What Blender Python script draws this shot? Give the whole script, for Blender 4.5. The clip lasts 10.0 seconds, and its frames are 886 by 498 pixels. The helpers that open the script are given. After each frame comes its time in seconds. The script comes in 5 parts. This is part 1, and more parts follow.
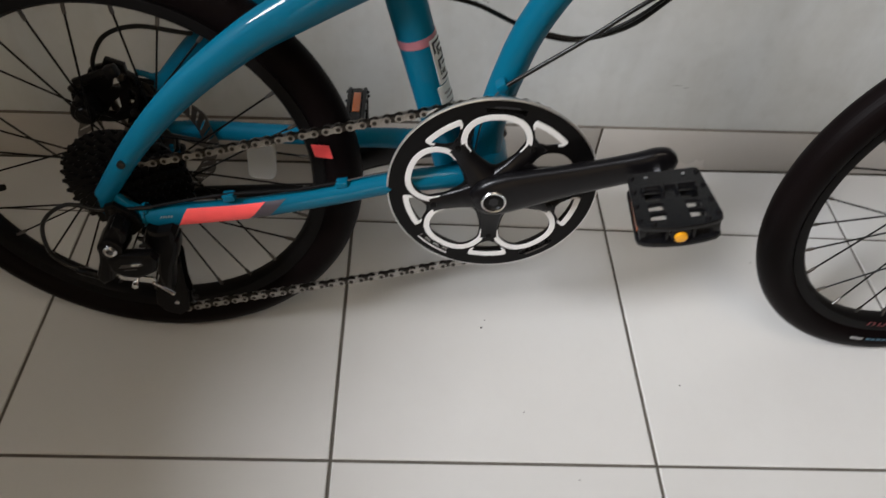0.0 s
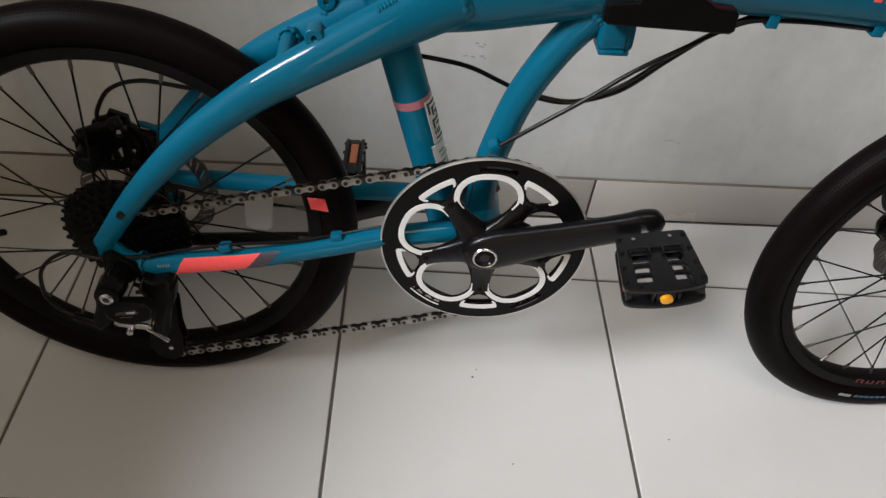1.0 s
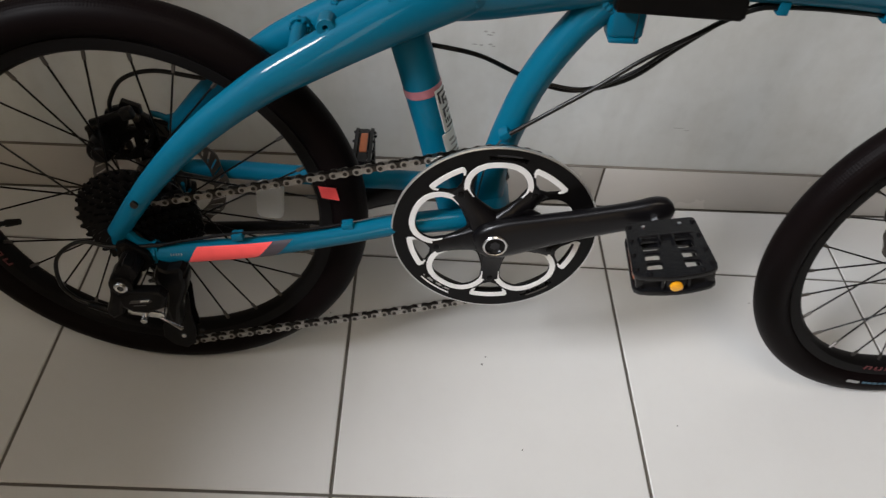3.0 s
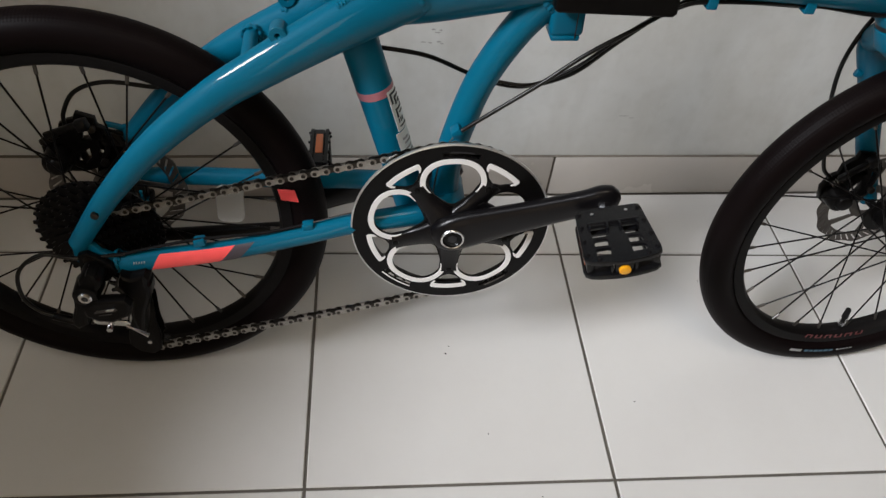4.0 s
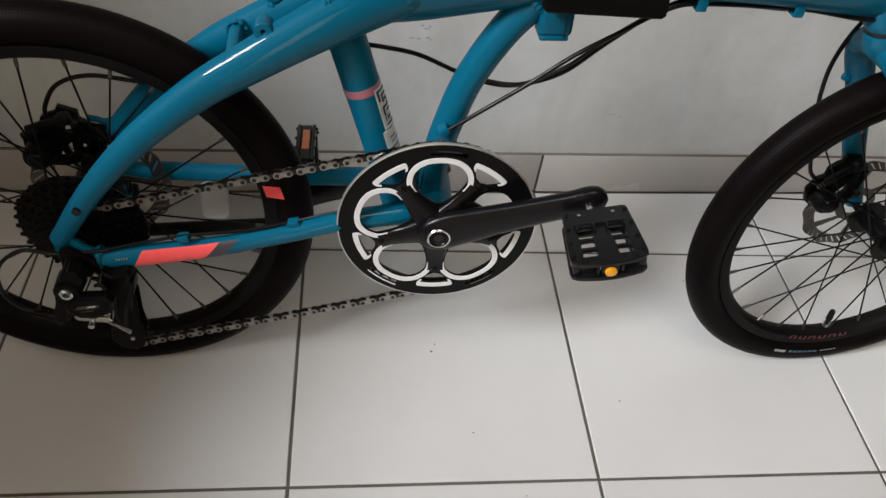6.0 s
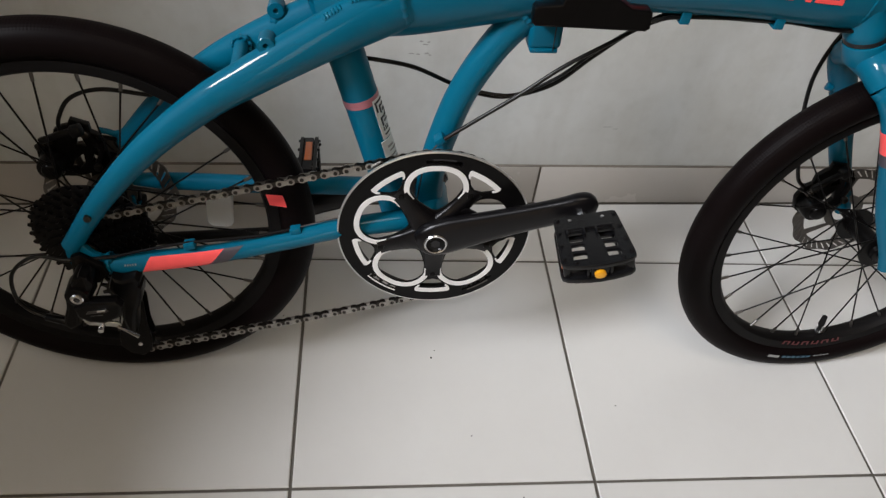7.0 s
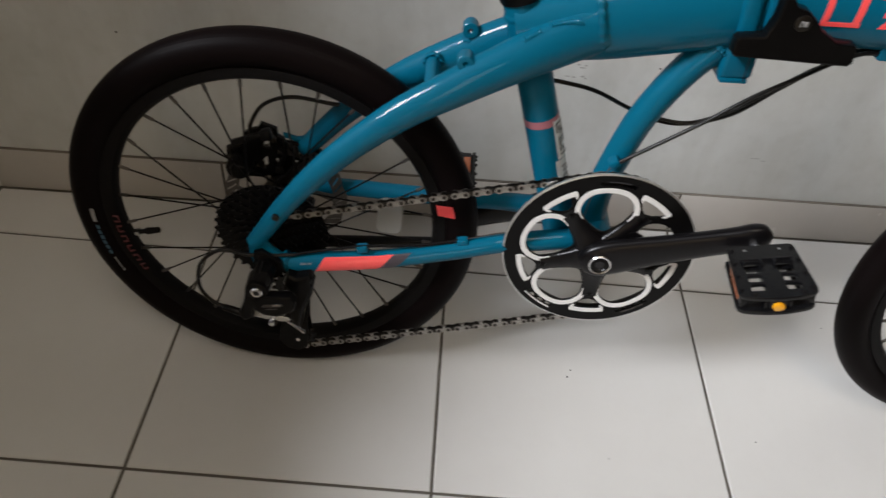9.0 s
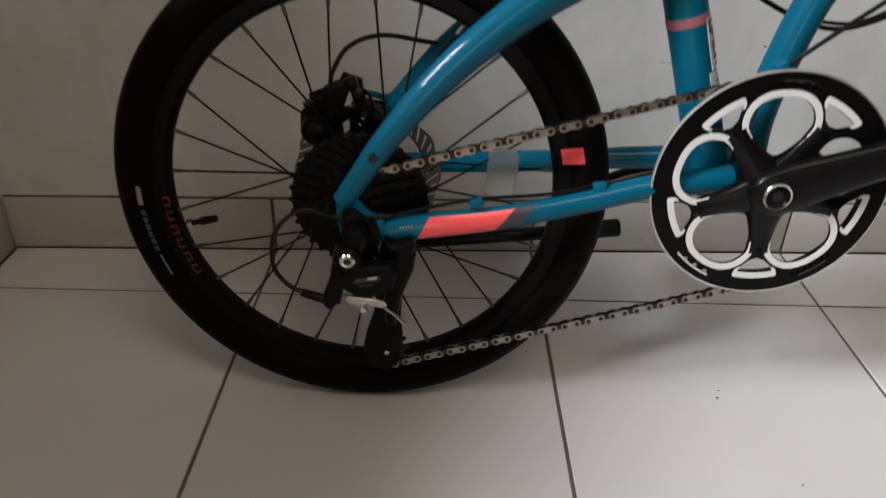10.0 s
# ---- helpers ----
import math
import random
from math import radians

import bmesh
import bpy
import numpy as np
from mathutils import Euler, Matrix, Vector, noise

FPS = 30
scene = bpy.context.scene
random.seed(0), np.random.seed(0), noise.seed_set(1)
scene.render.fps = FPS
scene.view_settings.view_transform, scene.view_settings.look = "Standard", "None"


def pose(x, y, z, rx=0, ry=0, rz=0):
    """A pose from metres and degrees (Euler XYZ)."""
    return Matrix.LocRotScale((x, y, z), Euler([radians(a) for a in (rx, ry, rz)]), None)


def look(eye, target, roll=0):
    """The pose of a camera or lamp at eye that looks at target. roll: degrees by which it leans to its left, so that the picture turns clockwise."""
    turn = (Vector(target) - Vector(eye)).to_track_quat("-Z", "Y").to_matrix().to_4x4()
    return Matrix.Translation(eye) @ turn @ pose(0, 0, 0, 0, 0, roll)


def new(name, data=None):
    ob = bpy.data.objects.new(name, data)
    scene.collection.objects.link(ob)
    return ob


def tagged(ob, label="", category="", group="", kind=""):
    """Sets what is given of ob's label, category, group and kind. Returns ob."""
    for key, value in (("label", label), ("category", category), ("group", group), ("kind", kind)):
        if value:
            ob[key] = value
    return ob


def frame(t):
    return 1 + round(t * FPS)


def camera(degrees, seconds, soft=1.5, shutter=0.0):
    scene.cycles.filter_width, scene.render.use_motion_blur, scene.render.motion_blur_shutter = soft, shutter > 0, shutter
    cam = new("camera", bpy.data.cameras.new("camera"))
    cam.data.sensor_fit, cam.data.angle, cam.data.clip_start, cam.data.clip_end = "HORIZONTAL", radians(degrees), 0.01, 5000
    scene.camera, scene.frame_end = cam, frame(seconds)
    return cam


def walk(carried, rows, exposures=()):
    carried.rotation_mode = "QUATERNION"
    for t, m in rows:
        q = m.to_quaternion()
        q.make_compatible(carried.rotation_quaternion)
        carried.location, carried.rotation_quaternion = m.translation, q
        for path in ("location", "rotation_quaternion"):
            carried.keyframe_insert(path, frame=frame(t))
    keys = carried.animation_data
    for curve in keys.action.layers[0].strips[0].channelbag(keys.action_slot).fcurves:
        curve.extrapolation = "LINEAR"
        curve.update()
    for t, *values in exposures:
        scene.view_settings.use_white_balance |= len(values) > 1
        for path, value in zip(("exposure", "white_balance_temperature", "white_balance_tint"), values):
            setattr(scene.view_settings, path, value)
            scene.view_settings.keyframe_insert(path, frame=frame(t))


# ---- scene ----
cam = camera(62.2, 10.0, soft=1.35, shutter=0.5)
PATH = [
    (0, (0.072, -0.801, 0.831), (0.194, 0.534, -0.653), 5.9),
    (0.5, (0.073, -0.801, 0.851), (0.255, 0.578, -0.585), 8.7),
    (1, (0.078, -0.794, 0.857), (0.198, 0.607, -0.565), 6.8),
    (1.5, (0.082, -0.794, 0.87), (0.182, 0.611, -0.55), 6.2),
    (2, (0.082, -0.794, 0.864), (0.162, 0.57, -0.596), 6.2),
    (2.5, (0.079, -0.788, 0.852), (0.136, 0.592, -0.594), 5.7),
    (3.8, (0.067, -0.819, 0.881), (0.281, 0.543, -0.568), 7.0),
    (4, (0.071, -0.814, 0.883), (0.288, 0.542, -0.57), 6.9),
    (4.5, (0.07, -0.8, 0.889), (0.296, 0.563, -0.557), 7.4),
    (5, (0.05, -0.795, 0.888), (0.293, 0.562, -0.561), 8.0),
    (5.5, (0.048, -0.8, 0.88), (0.291, 0.51, -0.61), 8.7),
    (6, (0.074, -0.806, 0.885), (0.322, 0.534, -0.579), 8.5),
    (7.5, (0.083, -0.85, 0.9), (0.302, 0.533, -0.528), 7.3),
    (8, (0.071, -0.853, 0.903), (0.285, 0.535, -0.521), 7.7),
    (8.5, (0.045, -0.85, 0.907), (0.194, 0.549, -0.515), 7.0),
    (9, (-0.024, -0.852, 0.9), (0.001, 0.563, -0.513), 5.6),
    (9.2, (-0.067, -0.850, 0.888), (-0.015, 0.557, -0.532), 5.7),
    (9.3, (-0.092, -0.862, 0.861), (-0.006, 0.608, -0.488), 5.5),
    (9.4, (-0.102, -0.858, 0.843), (-0.031, 0.641, -0.479), 4.9),
    (9.5, (-0.119, -0.863, 0.798), (-0.047, 0.682, -0.469), 4.6),
    (9.7, (-0.145, -0.856, 0.713), (-0.138, 0.761, -0.466), 2.2),
    (10, (-0.142, -0.864, 0.596), (-0.137, 0.853, -0.430), 1.4),
]
walk(cam, [(t, look(eye, target, roll)) for t, eye, target, roll in PATH])

# ---- world and light ----
SUN_WAY = Vector((1.12, 0.55, -1.0))      # low hazy daylight from the side
world = bpy.data.worlds.new("hazy_sky")
scene.world = world
world.use_nodes = True
sky = world.node_tree.nodes.new("ShaderNodeTexSky")
sky.sky_type, sky.sun_disc = "NISHITA", False
sky.sun_elevation, sky.sun_rotation = math.atan2(1.0, SUN_WAY.xy.length), math.atan2(-SUN_WAY.x, -SUN_WAY.y)
world.node_tree.links.new(sky.outputs["Color"], world.node_tree.nodes["Background"].inputs[0])
world.node_tree.nodes["Background"].inputs[1].default_value = 0.05

# daylight through the side wall's wide unseen window, its step added for shade
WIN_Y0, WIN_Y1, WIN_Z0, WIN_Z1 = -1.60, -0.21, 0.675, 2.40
WIN_SPLIT, WIN_HIGH = -0.62, 0.87      # added step: a higher sill near the corner shades the bicycle's rear
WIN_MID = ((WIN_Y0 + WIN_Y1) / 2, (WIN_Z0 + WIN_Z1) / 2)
sun = bpy.data.lights.new("daylight", "SUN")
sun.energy, sun.angle, sun.color = 3.6, radians(15), (0.92, 0.945, 1.0)
sun_ob = new("daylight", sun)
sun_ob.matrix_world = look((-3.0, -1.2, 3.0), Vector((-3.0, -1.2, 3.0)) + SUN_WAY)

# warm fill: an added, unseen ceiling panel, and light through the doorway behind
LAMP_POSE = pose(0.35, -1.6, 2.62)
lamp = bpy.data.lights.new("warm_fill", "AREA")
lamp.shape, lamp.size, lamp.size_y = "RECTANGLE", 1.1, 1.1
lamp.energy, lamp.color = 6.4, (1.0, 0.68, 0.34)
lamp_ob = new("warm_fill", lamp)
lamp_ob.matrix_world = LAMP_POSE @ pose(0, 0, -0.03)
door_light = bpy.data.lights.new("doorway_light", "AREA")
door_light.shape, door_light.size, door_light.size_y = "RECTANGLE", 0.6, 1.7
door_light.energy, door_light.color = 7.0, (1.0, 0.74, 0.45)
door_light_ob = new("doorway_light", door_light)
door_light_ob.matrix_world = pose(-0.20, -4.05, 0.95, 90, 0, 0)


# ---- materials ----
def mat(name, color, rough=0.5, metal=0.0, vary=0.0, scale=30.0, bump=0.0, bump_scale=200.0,
        rough_vary=0.0, coat=0.0, specular=0.5, tint=None, fine=0.0):
    """Principled material with colour variation at two scales and a fine relief."""
    m = bpy.data.materials.new(name)
    m.use_nodes = True
    nt = m.node_tree
    p = nt.nodes["Principled BSDF"]
    p.inputs["Base Color"].default_value = (*color, 1)
    p.inputs["Roughness"].default_value = rough
    p.inputs["Metallic"].default_value = metal
    p.inputs["Specular IOR Level"].default_value = specular
    p.inputs["Coat Weight"].default_value = coat
    p.inputs["Coat Roughness"].default_value = 0.035
    tc = nt.nodes.new("ShaderNodeTexCoord")
    if vary or fine:
        big = nt.nodes.new("ShaderNodeTexNoise")
        big.inputs["Scale"].default_value, big.inputs["Detail"].default_value = scale, 5
        small = nt.nodes.new("ShaderNodeTexNoise")
        small.inputs["Scale"].default_value, small.inputs["Detail"].default_value = scale * 11, 3
        nt.links.new(tc.outputs["Object"], big.inputs["Vector"])
        nt.links.new(tc.outputs["Object"], small.inputs["Vector"])
        other = tint or tuple(c * 0.55 for c in color)
        mix = nt.nodes.new("ShaderNodeMix")
        mix.data_type = "RGBA"
        mix.inputs["A"].default_value, mix.inputs["B"].default_value = (*color, 1), (*other, 1)
        span = nt.nodes.new("ShaderNodeMapRange")
        span.inputs["From Min"].default_value, span.inputs["From Max"].default_value = 0.42, 0.72
        span.inputs["To Max"].default_value = vary
        nt.links.new(big.outputs["Fac"], span.inputs["Value"])
        span2 = nt.nodes.new("ShaderNodeMapRange")
        span2.inputs["From Min"].default_value, span2.inputs["From Max"].default_value = 0.5, 0.8
        span2.inputs["To Max"].default_value = fine
        nt.links.new(small.outputs["Fac"], span2.inputs["Value"])
        add = nt.nodes.new("ShaderNodeMath")
        add.operation, add.use_clamp = "ADD", True
        nt.links.new(span.outputs["Result"], add.inputs[0])
        nt.links.new(span2.outputs["Result"], add.inputs[1])
        nt.links.new(add.outputs[0], mix.inputs["Factor"])
        nt.links.new(mix.outputs["Result"], p.inputs["Base Color"])
        if rough_vary:
            rr = nt.nodes.new("ShaderNodeMapRange")
            rr.inputs["From Min"].default_value, rr.inputs["From Max"].default_value = 0.3, 0.7
            rr.inputs["To Min"].default_value, rr.inputs["To Max"].default_value = rough - rough_vary, rough + rough_vary
            nt.links.new(big.outputs["Fac"], rr.inputs["Value"])
            nt.links.new(rr.outputs["Result"], p.inputs["Roughness"])
    if bump:
        n = nt.nodes.new("ShaderNodeTexNoise")
        n.inputs["Scale"].default_value, n.inputs["Detail"].default_value = bump_scale, 4
        nt.links.new(tc.outputs["Object"], n.inputs["Vector"])
        b = nt.nodes.new("ShaderNodeBump")
        b.inputs["Strength"].default_value, b.inputs["Distance"].default_value = bump, 0.002
        nt.links.new(n.outputs["Fac"], b.inputs["Height"])
        nt.links.new(b.outputs["Normal"], p.inputs["Normal"])
    return m


TEAL = mat("teal_gloss_paint", (0.0006, 0.110, 0.190), 0.5, 0.0, vary=0.12, scale=14, tint=(0.0006, 0.09, 0.158), coat=0.36, bump=0.010, bump_scale=40, specular=0.06)
PINK = mat("coral_decal", (1.0, 0.105, 0.105), 0.4, vary=0.25, scale=60, tint=(0.80, 0.08, 0.08), coat=0.6, specular=0.2)
PINK_FADE = mat("faded_pink_decal", (0.38, 0.14, 0.17), 0.4, vary=0.3, scale=60, coat=0.4)
GREY_DECAL = mat("plum_grey_decal", (0.05, 0.042, 0.055), 0.4, vary=0.2, scale=80)
RUBBER = mat("black_rubber", (0.004, 0.0037, 0.0037), 0.6, vary=0.4, scale=40, tint=(0.007, 0.0065, 0.0065), bump=0.25, bump_scale=500, fine=0.2, specular=0.15)
RIM_BLACK = mat("black_anodised_rim", (0.0052, 0.0046, 0.0047), 0.5, 0.1, vary=0.3, scale=30, tint=(0.008, 0.0072, 0.0072), bump=0.05, bump_scale=300, specular=0.10)
BLACK = mat("black_painted_metal", (0.0030, 0.0027, 0.0028), 0.30, 0.0, vary=0.35, scale=50, tint=(0.006, 0.0055, 0.0055), bump=0.06, bump_scale=300, specular=0.14)
MATTE = mat("satin_black_forged", (0.0048, 0.0043, 0.005), 0.28, 0.1, vary=0.3, scale=40, tint=(0.008, 0.0075, 0.0085), bump=0.05, bump_scale=600, specular=0.24)
PLASTIC = mat("black_moulded_plastic", (0.0052, 0.0052, 0.006), 0.26, vary=0.4, scale=70, tint=(0.010, 0.0105, 0.012), bump=0.12, bump_scale=400, fine=0.2, specular=0.34)
CABLE = mat("black_cable_sleeve", (0.005, 0.0048, 0.005), 0.30, vary=0.2, scale=50, specular=0.28)
STEEL = mat("worn_chain_steel", (0.50, 0.48, 0.45), 0.28, 1.0, vary=0.6, scale=90, tint=(0.12, 0.10, 0.085), fine=0.3)
DARK_STEEL = mat("dark_oiled_steel", (0.055, 0.05, 0.045), 0.42, 1.0, vary=0.5, scale=90, tint=(0.04, 0.035, 0.03))
ALLOY = mat("brushed_alloy", (0.78, 0.79, 0.80), 0.22, 1.0, vary=0.25, scale=60, tint=(0.5, 0.5, 0.5))
EDGE_ALLOY = mat("satin_alloy_edge", (0.82, 0.82, 0.82), 0.45, 1.0, vary=0.2, scale=60, tint=(0.65, 0.65, 0.65))
DISC = mat("disc_steel", (0.14, 0.13, 0.122), 0.42, 1.0, vary=0.5, scale=50, tint=(0.07, 0.065, 0.06))
WHITE = mat("white_lacquer", (0.78, 0.77, 0.76), 0.35, vary=0.2, scale=60, tint=(0.62, 0.61, 0.6))
LABEL_WHITE = mat("label_paper", (0.66, 0.7, 0.7), 0.4, vary=0.2, scale=80, tint=(0.5, 0.55, 0.56))
INK = mat("label_ink", (0.03, 0.035, 0.04), 0.5, vary=0.2, scale=90)
AMBER = mat("amber_reflector", (0.86, 0.40, 0.012), 0.25, vary=0.3, scale=220, tint=(0.6, 0.2, 0.01), coat=0.7)
ORANGE = mat("orange_side_reflector", (0.46, 0.115, 0.03), 0.25, vary=0.3, scale=220, tint=(0.35, 0.08, 0.015), coat=0.7)
RED_PRINT = mat("dull_red_print", (0.11, 0.014, 0.016), 0.5, vary=0.3, scale=90)
BLUE_PRINT = mat("dull_blue_print", (0.03, 0.085, 0.13), 0.5, vary=0.3, scale=90)
WHITE_PRINT = mat("worn_white_print", (0.30, 0.30, 0.30), 0.5, vary=0.5, scale=120, tint=(0.1, 0.1, 0.1))
DIM_EDGE = mat("dim_grey_edge", (0.022, 0.021, 0.023), 0.4, vary=0.4, scale=120)
SEAL = mat("head_seal", (0.006, 0.006, 0.008), 0.5, vary=0.2, scale=60)
CRUMB = mat("dark_crumb", (0.03, 0.027, 0.025), 0.8, vary=0.3, scale=200)
SMUDGE = mat("grey_smudge", (0.33, 0.335, 0.325), 0.4, vary=0.9, scale=150, tint=(0.46, 0.465, 0.45))
GROUT = mat("dark_grout", (0.115, 0.104, 0.088), 0.9, vary=0.6, scale=12, tint=(0.045, 0.040, 0.034), bump=0.5, bump_scale=300)
SKIRT_JOINT = mat("brown_skirting_joint", (0.17, 0.15, 0.125), 0.9, vary=0.8, scale=9, tint=(0.06, 0.052, 0.043), bump=0.4, bump_scale=300)
LAMP_WHITE = mat("lamp_housing_white", (0.8, 0.8, 0.78), 0.45, vary=0.1, scale=20)

# clear plastic of the spoke reflector
CLEAR = bpy.data.materials.new("cloudy_clear_plastic")
CLEAR.use_nodes = True
_p = CLEAR.node_tree.nodes["Principled BSDF"]
_p.inputs["Base Color"].default_value = (0.82, 0.82, 0.8, 1)
_p.inputs["Roughness"].default_value = 0.35
_p.inputs["Transmission Weight"].default_value = 0.8
_p.inputs["IOR"].default_value = 1.3

TUBE_GLOW = bpy.data.materials.new("lit_diffuser")
TUBE_GLOW.use_nodes = True
_p = TUBE_GLOW.node_tree.nodes["Principled BSDF"]
_p.inputs["Emission Color"].default_value = (1.0, 0.97, 0.92, 1)
_p.inputs["Emission Strength"].default_value = 3.0


def tile_mat(name, color, other, rough):
    """Glazed tile: each piece a little different, with faint clouding and scuffs."""
    m = mat(name, color, rough, vary=0.35, scale=5.0, tint=other, bump=0.02, bump_scale=6, rough_vary=0.03, fine=0.1)
    nt = m.node_tree
    p = nt.nodes["Principled BSDF"]
    info = nt.nodes.new("ShaderNodeObjectInfo")
    hsv = nt.nodes.new("ShaderNodeHueSaturation")
    span = nt.nodes.new("ShaderNodeMapRange")
    span.inputs["To Min"].default_value, span.inputs["To Max"].default_value = 0.965, 1.035
    nt.links.new(info.outputs["Random"], span.inputs["Value"])
    nt.links.new(span.outputs["Result"], hsv.inputs["Value"])
    src = p.inputs["Base Color"].links[0].from_socket
    nt.links.new(src, hsv.inputs["Color"])
    nt.links.new(hsv.outputs["Color"], p.inputs["Base Color"])
    return m


TILE = tile_mat("white_floor_tile", (0.63, 0.622, 0.605), (0.56, 0.548, 0.525), 0.24)
# the skirting's colour is lowered for the shade it stands in
SKIRT_TILE = tile_mat("shaded_white_skirting_tile", (0.48, 0.455, 0.425), (0.405, 0.38, 0.35), 0.26)


def wall_mat(name, color, other):
    """Semi-gloss wall paint: blotches, roller waves, and wiped streaks that run down it."""
    m = mat(name, color, 0.36, vary=0.7, scale=3.6, tint=other, bump=0.12, bump_scale=26, rough_vary=0.08, fine=0.25)
    nt = m.node_tree
    p = nt.nodes["Principled BSDF"]
    tc = nt.nodes.new("ShaderNodeTexCoord")
    mp = nt.nodes.new("ShaderNodeMapping")
    mp.inputs["Scale"].default_value = (1.0, 1.0, 0.22)
    nt.links.new(tc.outputs["Object"], mp.inputs["Vector"])
    streak = nt.nodes.new("ShaderNodeTexNoise")
    streak.inputs["Scale"].default_value, streak.inputs["Detail"].default_value = 17, 6
    nt.links.new(mp.outputs["Vector"], streak.inputs["Vector"])
    span = nt.nodes.new("ShaderNodeMapRange")
    span.inputs["From Min"].default_value, span.inputs["From Max"].default_value = 0.50, 0.74
    span.inputs["To Max"].default_value = 0.26
    nt.links.new(streak.outputs["Fac"], span.inputs["Value"])
    mix = nt.nodes.new("ShaderNodeMix")
    mix.data_type = "RGBA"
    mix.inputs["B"].default_value = (color[0] * 0.55, color[1] * 0.52, color[2] * 0.47, 1)
    nt.links.new(span.outputs["Result"], mix.inputs["Factor"])
    nt.links.new(p.inputs["Base Color"].links[0].from_socket, mix.inputs["A"])
    # broad grimy clouds
    cloud = nt.nodes.new("ShaderNodeTexNoise")
    cloud.inputs["Scale"].default_value, cloud.inputs["Detail"].default_value, cloud.inputs["Roughness"].default_value = 4.6, 8, 0.62
    mp2 = nt.nodes.new("ShaderNodeMapping")
    mp2.inputs["Scale"].default_value, mp2.inputs["Location"].default_value = (1.0, 1.0, 0.75), (3.1, 0.0, 1.7)
    nt.links.new(tc.outputs["Object"], mp2.inputs["Vector"])
    nt.links.new(mp2.outputs["Vector"], cloud.inputs["Vector"])
    span2 = nt.nodes.new("ShaderNodeMapRange")
    span2.inputs["From Min"].default_value, span2.inputs["From Max"].default_value = 0.47, 0.72
    span2.inputs["To Max"].default_value = 0.42
    nt.links.new(cloud.outputs["Fac"], span2.inputs["Value"])
    mix2 = nt.nodes.new("ShaderNodeMix")
    mix2.data_type = "RGBA"
    mix2.inputs["B"].default_value = (color[0] * 0.56, color[1] * 0.54, color[2] * 0.49, 1)
    nt.links.new(span2.outputs["Result"], mix2.inputs["Factor"])
    nt.links.new(mix.outputs["Result"], mix2.inputs["A"])
    nt.links.new(mix2.outputs["Result"], p.inputs["Base Color"])
    return m


WALL = wall_mat("grey_wall_paint", (0.61, 0.622, 0.612), (0.46, 0.466, 0.445))
WALL_TAN = wall_mat("tan_wall_paint", (0.25, 0.215, 0.165), (0.20, 0.17, 0.13))
CEIL = wall_mat("cream_ceiling_paint", (0.58, 0.53, 0.45), (0.52, 0.47, 0.39))


def tread_mat():
    """Rubber with a fine diamond tread on its outer band."""
    m = mat("black_tyre_rubber", (0.0044, 0.0027, 0.0028), 0.46, vary=0.4, scale=30, tint=(0.0050, 0.0034, 0.0034), fine=0.2, specular=0.045)
    nt = m.node_tree
    p = nt.nodes["Principled BSDF"]
    uv = nt.nodes.new("ShaderNodeUVMap")
    uv.uv_map = "wrap"
    sep = nt.nodes.new("ShaderNodeSeparateXYZ")
    nt.links.new(uv.outputs["UV"], sep.inputs[0])

    def math_node(op, a, b=None, bv=None):
        n = nt.nodes.new("ShaderNodeMath")
        n.operation = op
        nt.links.new(a, n.inputs[0])
        if b is not None:
            nt.links.new(b, n.inputs[1])
        elif bv is not None:
            n.inputs[1].default_value = bv
        return n.outputs[0]
    u = math_node("MULTIPLY", sep.outputs["X"], bv=2 * math.pi * 230)
    v = math_node("MULTIPLY", sep.outputs["Y"], bv=2 * math.pi * 18)
    a = math_node("SINE", math_node("ADD", u, v))
    b = math_node("SINE", math_node("SUBTRACT", u, v))
    h = math_node("MULTIPLY", a, b)
    off = math_node("ABSOLUTE", math_node("SUBTRACT", sep.outputs["Y"], bv=0.5))
    band = math_node("LESS_THAN", off, bv=0.17)
    h = math_node("MULTIPLY", h, band)
    bump = nt.nodes.new("ShaderNodeBump")
    bump.inputs["Strength"].default_value, bump.inputs["Distance"].default_value = 0.14, 0.0007
    nt.links.new(h, bump.inputs["Height"])
    nt.links.new(bump.outputs["Normal"], p.inputs["Normal"])
    return m


TREAD = tread_mat()


# ---- shape helpers ----
def finish(me, material, angle=38):
    if material is not None and not me.materials:
        me.materials.append(material)
    me.polygons.foreach_set("use_smooth", [True] * len(me.polygons))
    me.set_sharp_from_angle(angle=radians(angle))
    me.update()
    return me


def mesh_of(bm, name, material, angle=38):
    bmesh.ops.recalc_face_normals(bm, faces=bm.faces)
    me = bpy.data.meshes.new(name)
    bm.to_mesh(me)
    bm.free()
    return finish(me, material, angle)


def part(name, me, parent, label="", m=None):
    """Links a mesh as one object under its thing or part."""
    ob = new(name, me)
    ob.parent = parent
    if m is not None:
        ob.matrix_basis = m
    if label:
        ob["label"] = label
    return ob


def L(u, v, w):
    """A place on the bicycle: along it, towards its drive side, up."""
    return Vector((u, -v, w))


